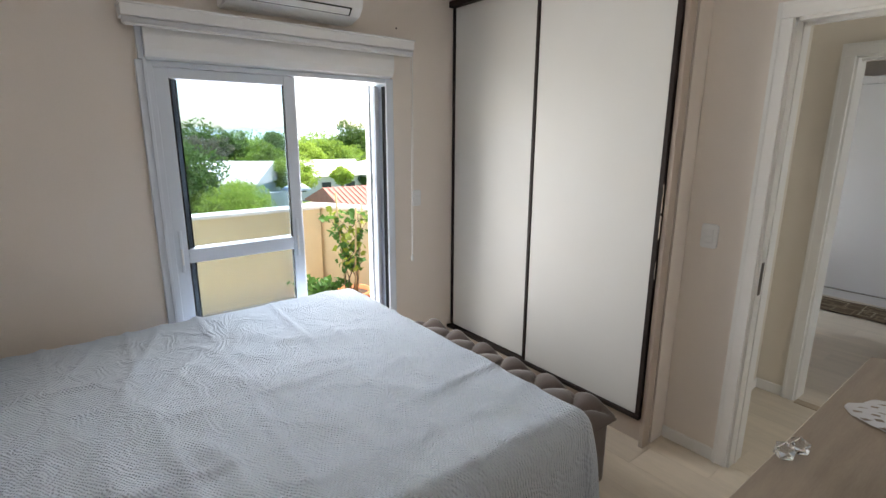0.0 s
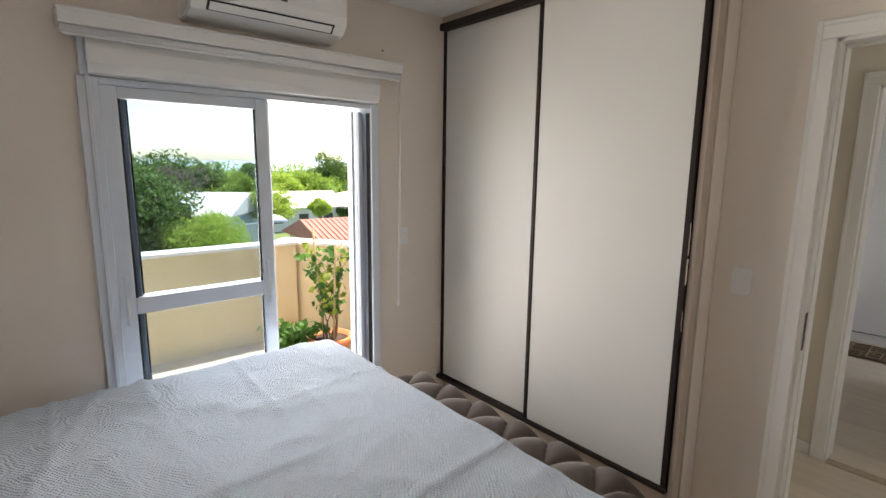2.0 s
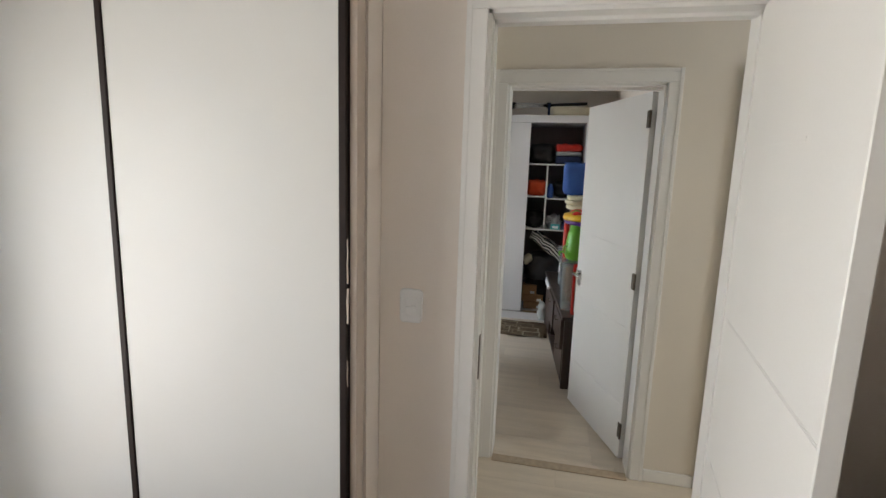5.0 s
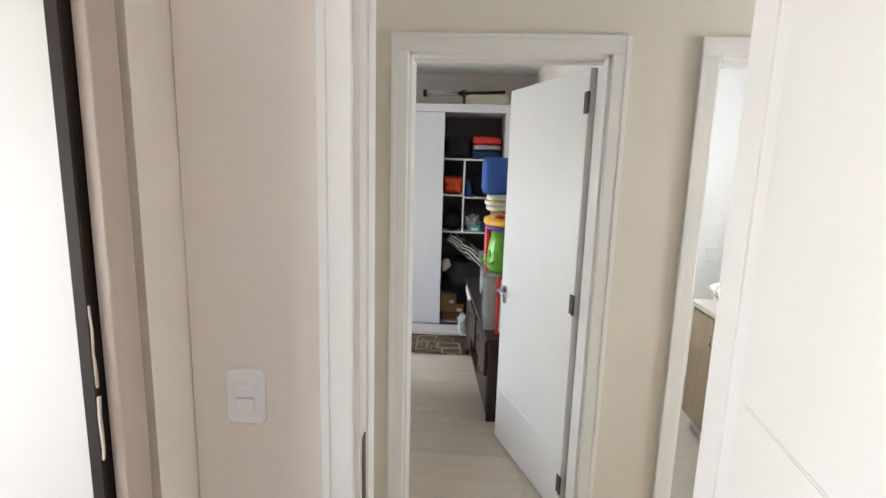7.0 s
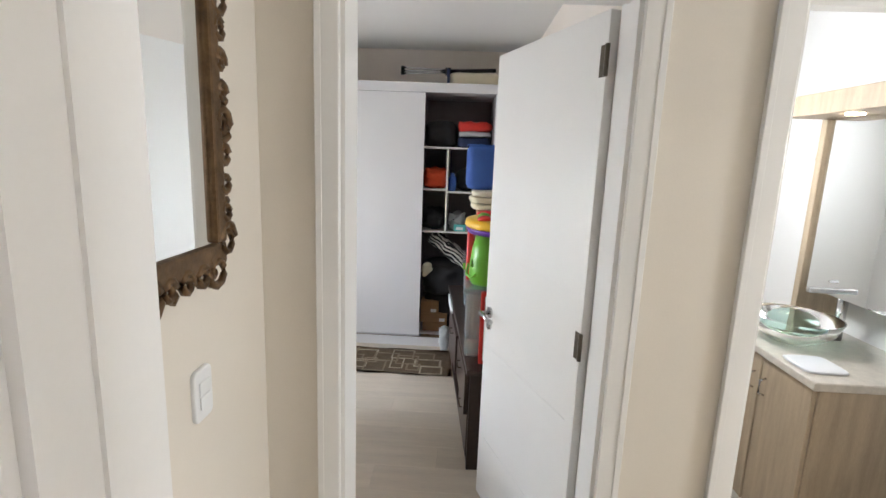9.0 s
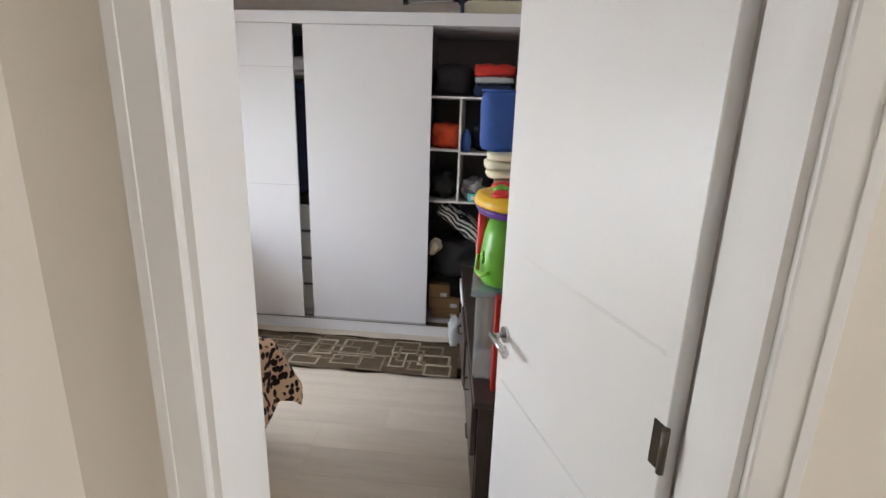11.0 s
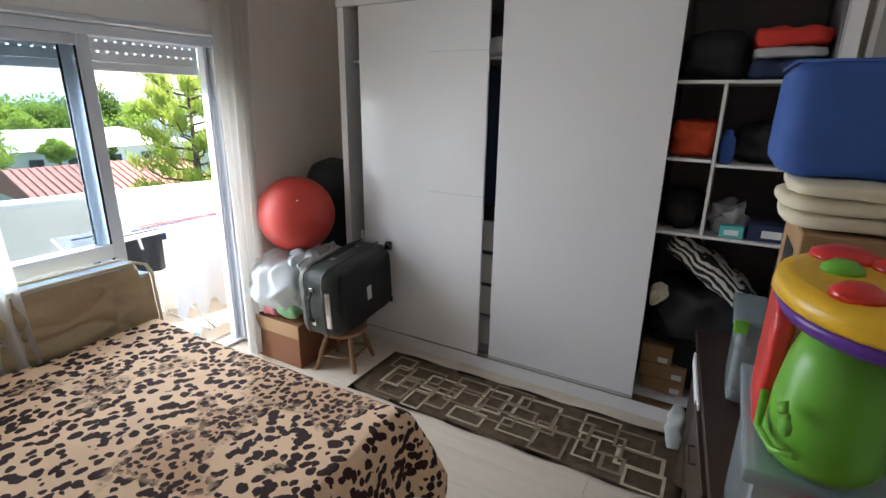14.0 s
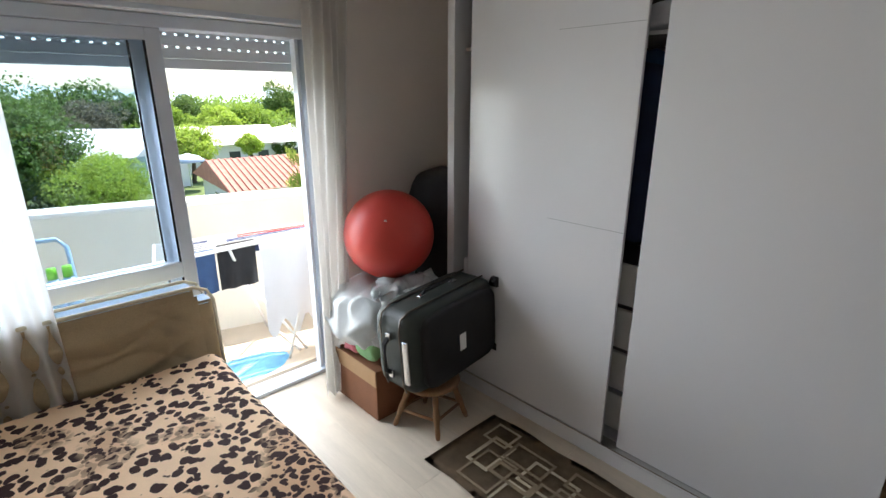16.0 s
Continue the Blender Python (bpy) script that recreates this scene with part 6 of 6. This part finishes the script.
# Distance haze is mixed into the hills' pale colour.
M["hill"] = mat("hill_haze_colour", (0.36, 0.43, 0.45), 1.0, vary=0.2, scale=0.02, bump=0)
GROUND = -5.0
setting("ground", sheet(60, 60, lambda u, v: (-300 + 700 * u, 6.5 + 560 * v ** 1.5, GROUND - 0.3 + 0.3 * math.sin(u * 40) * math.cos(v * 30) + 6 * max(0, v - 0.45))), M["grass"], "green suburban ground with grass and gardens", "ground")


def house(x, y, yaw, w, d, wall_h, roof_h, wall, roof, label, hip=False, wins=3):
    h = thing("house", label=label, category="house", group="neighbouring houses", m=pose(x, y, GROUND, 0, 0, yaw))
    part("wall", cube(-w / 2, w / 2, -d / 2, d / 2, -0.6, wall_h), M[wall], h)
    bm = bmesh.new()
    o = 0.5
    inset = w / 2 - (d / 2 if hip else 0) + (o if not hip else 0)
    vs = [bm.verts.new(p) for p in ((-w / 2 - o, -d / 2 - o, wall_h), (w / 2 + o, -d / 2 - o, wall_h), (w / 2 + o, d / 2 + o, wall_h), (-w / 2 - o, d / 2 + o, wall_h), (-inset, 0, wall_h + roof_h), (inset, 0, wall_h + roof_h))]
    for f in ((0, 1, 5, 4), (2, 3, 4, 5), (1, 2, 5), (3, 0, 4), (3, 2, 1, 0)):
        bm.faces.new([vs[i] for i in f])
    part("roof", bm, M[roof], h)
    rows = bmesh.new()
    n = int(w / (0.32 if roof == "roof_red" else 0.9))
    for i in range(n + 1):
        k = -1 + 2 * i / n
        a = Vector((k * (w / 2 + o * 0.9), -d / 2 - o * 0.98, wall_h + 0.05))
        b = Vector((k * inset, -0.06, wall_h + roof_h + 0.04))
        tube(rows, [a, b], 0.035 if roof == "roof_red" else 0.014, 4)
    part("roof_ridges", rows, M[roof], h)
    for i in range(wins):
        wx = -w / 2 + (i + 0.5) * w / wins
        wd_ = part("window", cube(wx - 0.6, wx + 0.6, -d / 2 - 0.06, -d / 2 + 0.02, wall_h - 1.7, wall_h - 0.6), M["roof_white"], h)
        part("pane", cube(wx - 0.5, wx + 0.5, -d / 2 - 0.09, -d / 2 - 0.065, wall_h - 1.6, wall_h - 0.7), M["far_glass"], wd_)
    wd_ = part("window", cube(-w / 2 - 0.06, -w / 2 + 0.02, -0.6, 0.6, wall_h - 1.7, wall_h - 0.6), M["roof_white"], h)
    part("pane", cube(-w / 2 - 0.09, -w / 2 - 0.065, -0.5, 0.5, wall_h - 1.6, wall_h - 0.7), M["far_glass"], wd_)
    return h


house(12.0, 48, -40, 9, 8, 2.4, 1.7, "render_blue", "roof_white", "pale blue house with a white gabled roof")
house(23.8, 54, -10, 8, 8, 2.1, 1.5, "render_white", "roof_white", "white single-storey house with a pale roof")
house(19.2, 32, -6, 8, 8, 1.6, 1.3, "render_white", "roof_red", "low house with a red clay tile roof")
house(31, 53, 8, 9, 8, 2.2, 1.4, "render_white", "roof_white", "low white house with a hipped pale roof", True)
house(45, 62, 20, 10, 8, 2.6, 1.4, "render_blue", "roof_white", "pale house with a light metal roof")
house(1, 62, 0, 7, 7, 4.6, 1.6, "render_white", "roof_white", "white two-storey house among trees")
house(58, 74, 25, 9, 9, 3.2, 1.4, "render_white", "roof_white", "long low house with a white roof", False, 5)
house(36, 40, 15, 10, 8, 1.8, 1.4, "render_white", "roof_white", "low house with a pale sheet roof")
gw = thing("garden_wall", (16, 42, GROUND), "long white rendered garden wall", "wall")
part("wall", cube(9, 17, 43.5, 43.8, GROUND - 0.5, GROUND + 1.5, 0.02), M["render_white"], gw)
part("pier", cube(8.8, 9.2, 43.4, 43.9, GROUND - 0.5, GROUND + 1.7, 0.02), M["render_white"], gw)
um = thing("garden_umbrella", (16.2, 41, GROUND), "pale blue garden umbrella", "umbrella")
bm = bmesh.new()
lathe(bm, [(1.3, 0), (0.7, 0.4), (0, 0.6)], (16.2, 41, GROUND + 1.9), 12)
part("canopy", bm, M["render_blue"], um)
bm = bmesh.new()
tube(bm, [(16.2, 41, GROUND), (16.2, 41, GROUND + 2.4)], 0.04, 6)
part("pole", bm, M["pvc"], um)


def tree(x, y, h, r, material, label, clumps=22, leaves=170, size=0.26, base=None, squash=0.8):
    z0 = GROUND - 0.5 if base is None else base
    t = thing("tree", (x, y, z0), label, "tree", "trees")
    crown = max(z0 + h - r * squash, z0 + r * 0.5)
    bm = bmesh.new()
    tube(bm, [(x, y, z0), (x + 0.1 * r, y, z0 + (crown - z0) * 0.6), (x, y, crown)], 0.2, 8, [0.07 * r + 0.06, 0.05 * r + 0.04, 0.03 * r])
    for i in range(5):
        a = i * 1.3
        tube(bm, [(x, y, z0 + (crown - z0) * 0.6), (x + 0.6 * r * math.cos(a), y + 0.6 * r * math.sin(a), crown + 0.2 * r)], 0.1, 6, [0.035 * r, 0.012 * r])
    part("trunk", bm, M["bark"], t)
    bm = bmesh.new()
    for i in range(clumps):
        d = Vector((rnd.gauss(0, 1), rnd.gauss(0, 1), rnd.gauss(0, 0.8))).normalized()
        k = rnd.uniform(0.35, 0.8)
        leaf_cloud(bm, (x + d.x * r * k, y + d.y * r * k, crown + d.z * r * squash * k), r * rnd.uniform(0.25, 0.42), leaves, size, rnd, 0.8, 0.5)
    part("crown", bm, M[material], t)


tree(6.0, 40, 8.9, 5.0, "tree_a", "large dark green broadleaf tree", 50, 520, 0.21, squash=1.0)
tree(10.0, 37, 3.7, 3.3, "bush", "wide bright green rounded bush", 46, 460, 0.13, squash=0.6)
tree(17.6, 45, 5.2, 2.2, "bush", "rounded bright green garden tree", 40, 380, 0.15)
tree(23.2, 46.5, 3.9, 1.3, "bush", "small round bright green garden tree", 24, 240, 0.14)
tree(27.2, 64, 6.2, 2.9, "bush", "bright yellow-green broadleaf tree", 36, 320, 0.2)
tree(33, 70, 6.6, 3.4, "tree_b", "broad mid-green tree behind the houses", 34, 300, 0.24)
tree(28.5, 78, 7.4, 4.0, "tree_a", "tall dark green broadleaf tree", 34, 320, 0.26)
tree(50, 96, 9.5, 4.6, "tree_a", "tall dark green broadleaf tree", 34, 300, 0.3)
tree(27.8, 49, 3.0, 1.3, "tree_a", "small dark green garden tree", 22, 220, 0.15)
tree(23, 70, 6, 3.0, "tree_b", "bright green broadleaf tree", 26, 260, 0.25)
tree(31, 72, 5.6, 3.2, "tree_b", "bright green broadleaf tree", 26, 260, 0.25)
tree(14, 66, 7.6, 4.2, "tree_c", "grey bare-looking broadleaf tree", 30, 300, 0.25)
tree(7.5, 66, 8.2, 4.6, "tree_a", "tall dark green broadleaf tree", 30, 300, 0.28)
tree(19, 74, 8.0, 4.2, "tree_a", "tall dark green broadleaf tree", 30, 300, 0.28)
tree(38, 66, 4.6, 2.2, "tree_a", "small dark green tree between houses", 18, 130, 0.3)
tree(33, 56, 3.4, 1.6, "tree_b", "small bright green shrub between houses", 16, 120, 0.24)
tree(50, 80, 7, 3.6, "tree_b", "bright green broadleaf tree", 26, 240, 0.28)
tree(-3, 60, 10, 5.0, "tree_a", "tall dark green broadleaf tree", 30, 300, 0.3)
# sparse pine close to the balcony
pine = thing("pine_tree", (11.1, 11.3, GROUND), "young pine with bright upturned needle tufts", "tree")
bm = bmesh.new()
tube(bm, [(11.1, 11.3, GROUND), (11.15, 11.3, -1), (11.1, 11.3, 2.0)], 0.1, 8, [0.16, 0.1, 0.02])
part("trunk", bm, M["bark"], pine)
branches, needles = bmesh.new(), bmesh.new()
for i in range(46):
    z = -2.2 + 4.0 * i / 45
    a = i * 2.4
    L = 1.35 * (1 - (z + 2.2) / 6.4) + 0.2
    tip = Vector((11.1 + L * math.cos(a), 11.3 + L * math.sin(a), z + 0.45))
    tube(branches, [(11.1, 11.3, z), (11.1 + 0.6 * L * math.cos(a), 11.3 + 0.6 * L * math.sin(a), z + 0.1), tip], 0.02, 5, [0.03, 0.02, 0.008])
    for k in range(300):
        p = Vector((11.1, 11.3, z)).lerp(tip, rnd.uniform(0.45, 1.08)) + Vector((rnd.gauss(0, 0.085), rnd.gauss(0, 0.085), rnd.gauss(0.03, 0.08)))
        d = Vector((rnd.gauss(math.cos(a) * 0.4, 0.5), rnd.gauss(math.sin(a) * 0.4, 0.5), rnd.gauss(0.8, 0.3))).normalized() * 0.16
        s = d.cross(Vector((0.3, 0.5, 0.8))).normalized() * 0.015
        va = [needles.verts.new(p - s), needles.verts.new(p + s), needles.verts.new(p + d)]
        needles.faces.new(va)
part("branch", branches, M["bark"], pine)
part("needles", needles, M["pine"], pine)


def woods(name, rows, material, label, leaves=60, size=0.8):
    bm = bmesh.new()
    for x, y, z, r in rows:
        leaf_cloud(bm, (x, y, z), r, leaves, size, rnd, 0.75, 0.55)
    tagged(part(name, bm, M[material]), label, "woods", kind="stuff")


def belt(n, x0, x1, y0, y1, z0, z1, r0, r1):
    return [(rnd.uniform(x0, x1), rnd.uniform(y0, y1), rnd.uniform(z0, z1), rnd.uniform(r0, r1)) for _ in range(n)]


woods("far_woods", belt(240, -60, 170, 110, 150, -4.5, -0.6, 2.5, 5), "tree_b", "green woods beyond the houses", 150, 0.6)
woods("near_woods", belt(120, -40, 20, 70, 95, -3.5, 1.9, 2, 4.5), "tree_a", "dense dark green trees behind the houses", 220, 0.4)
woods("garden_trees", belt(260, 16, 120, 60, 105, -5, -1.2, 1.2, 2.8), "tree_b", "bright green garden trees among the houses", 150, 0.32)
setting("backdrop_hills", sheet(80, 4, lambda u, v: (-250 + 700 * u, 330 + 60 * v, -8 + v * (13 + 6 * noise.noise(Vector((u * 9, 0, 0))) + 3 * noise.noise(Vector((u * 30, 0, 4)))))), M["hill"], "hills on the horizon with blue-green haze in their colour", "backdrop")
# ---- floor planks ----
setting("floor_bath", cube(3.985, 5.8, -1.16, 0.018, -0.003, 0.001), M["stone_top"], "pale stone bathroom floor", "floor")
floor = thing("floor", (3, 1, 0), "pale oak laminate floor of long planks", "floor", kind="structure")
rnd = random.Random(3)
shapes = {}


def plank(x0, x1, y0, y1):
    key = (round(x1 - x0, 3), round(y1 - y0, 3))
    if key not in shapes:
        bm = cube(-key[0] / 2 + 0.0004, key[0] / 2 - 0.0004, -key[1] / 2 + 0.0004, key[1] / 2 - 0.0004, -0.004, 0.0, 0.0004)
        me = bpy.data.meshes.new("plank")
        bm.to_mesh(me)
        bm.free()
        me.materials.append(M["laminate"])
        shapes[key] = me
    ob = new("plank", shapes[key])
    ob.parent = floor
    ob.location = ((x0 + x1) / 2 - 3, (y0 + y1) / 2 - 1, 0)


for lo, hi, a, b in ((-0.7, 2.86, -0.2, 3.13), (2.86, 3.9, -2.5, 1.34), (3.9, 7.22, 0.22, 3.6)):
    x = lo
    while x < hi - 0.01:
        x1 = min(x + 0.195, hi)
        y = a - rnd.choice((0, 0.33, 0.66, 0.99))
        while y < b - 0.01:
            y1 = y + 1.3
            if min(y1, b) - max(y, a) > 0.02:
                plank(x, x1, max(y, a), min(y1, b))
            y = y1
        x = x1
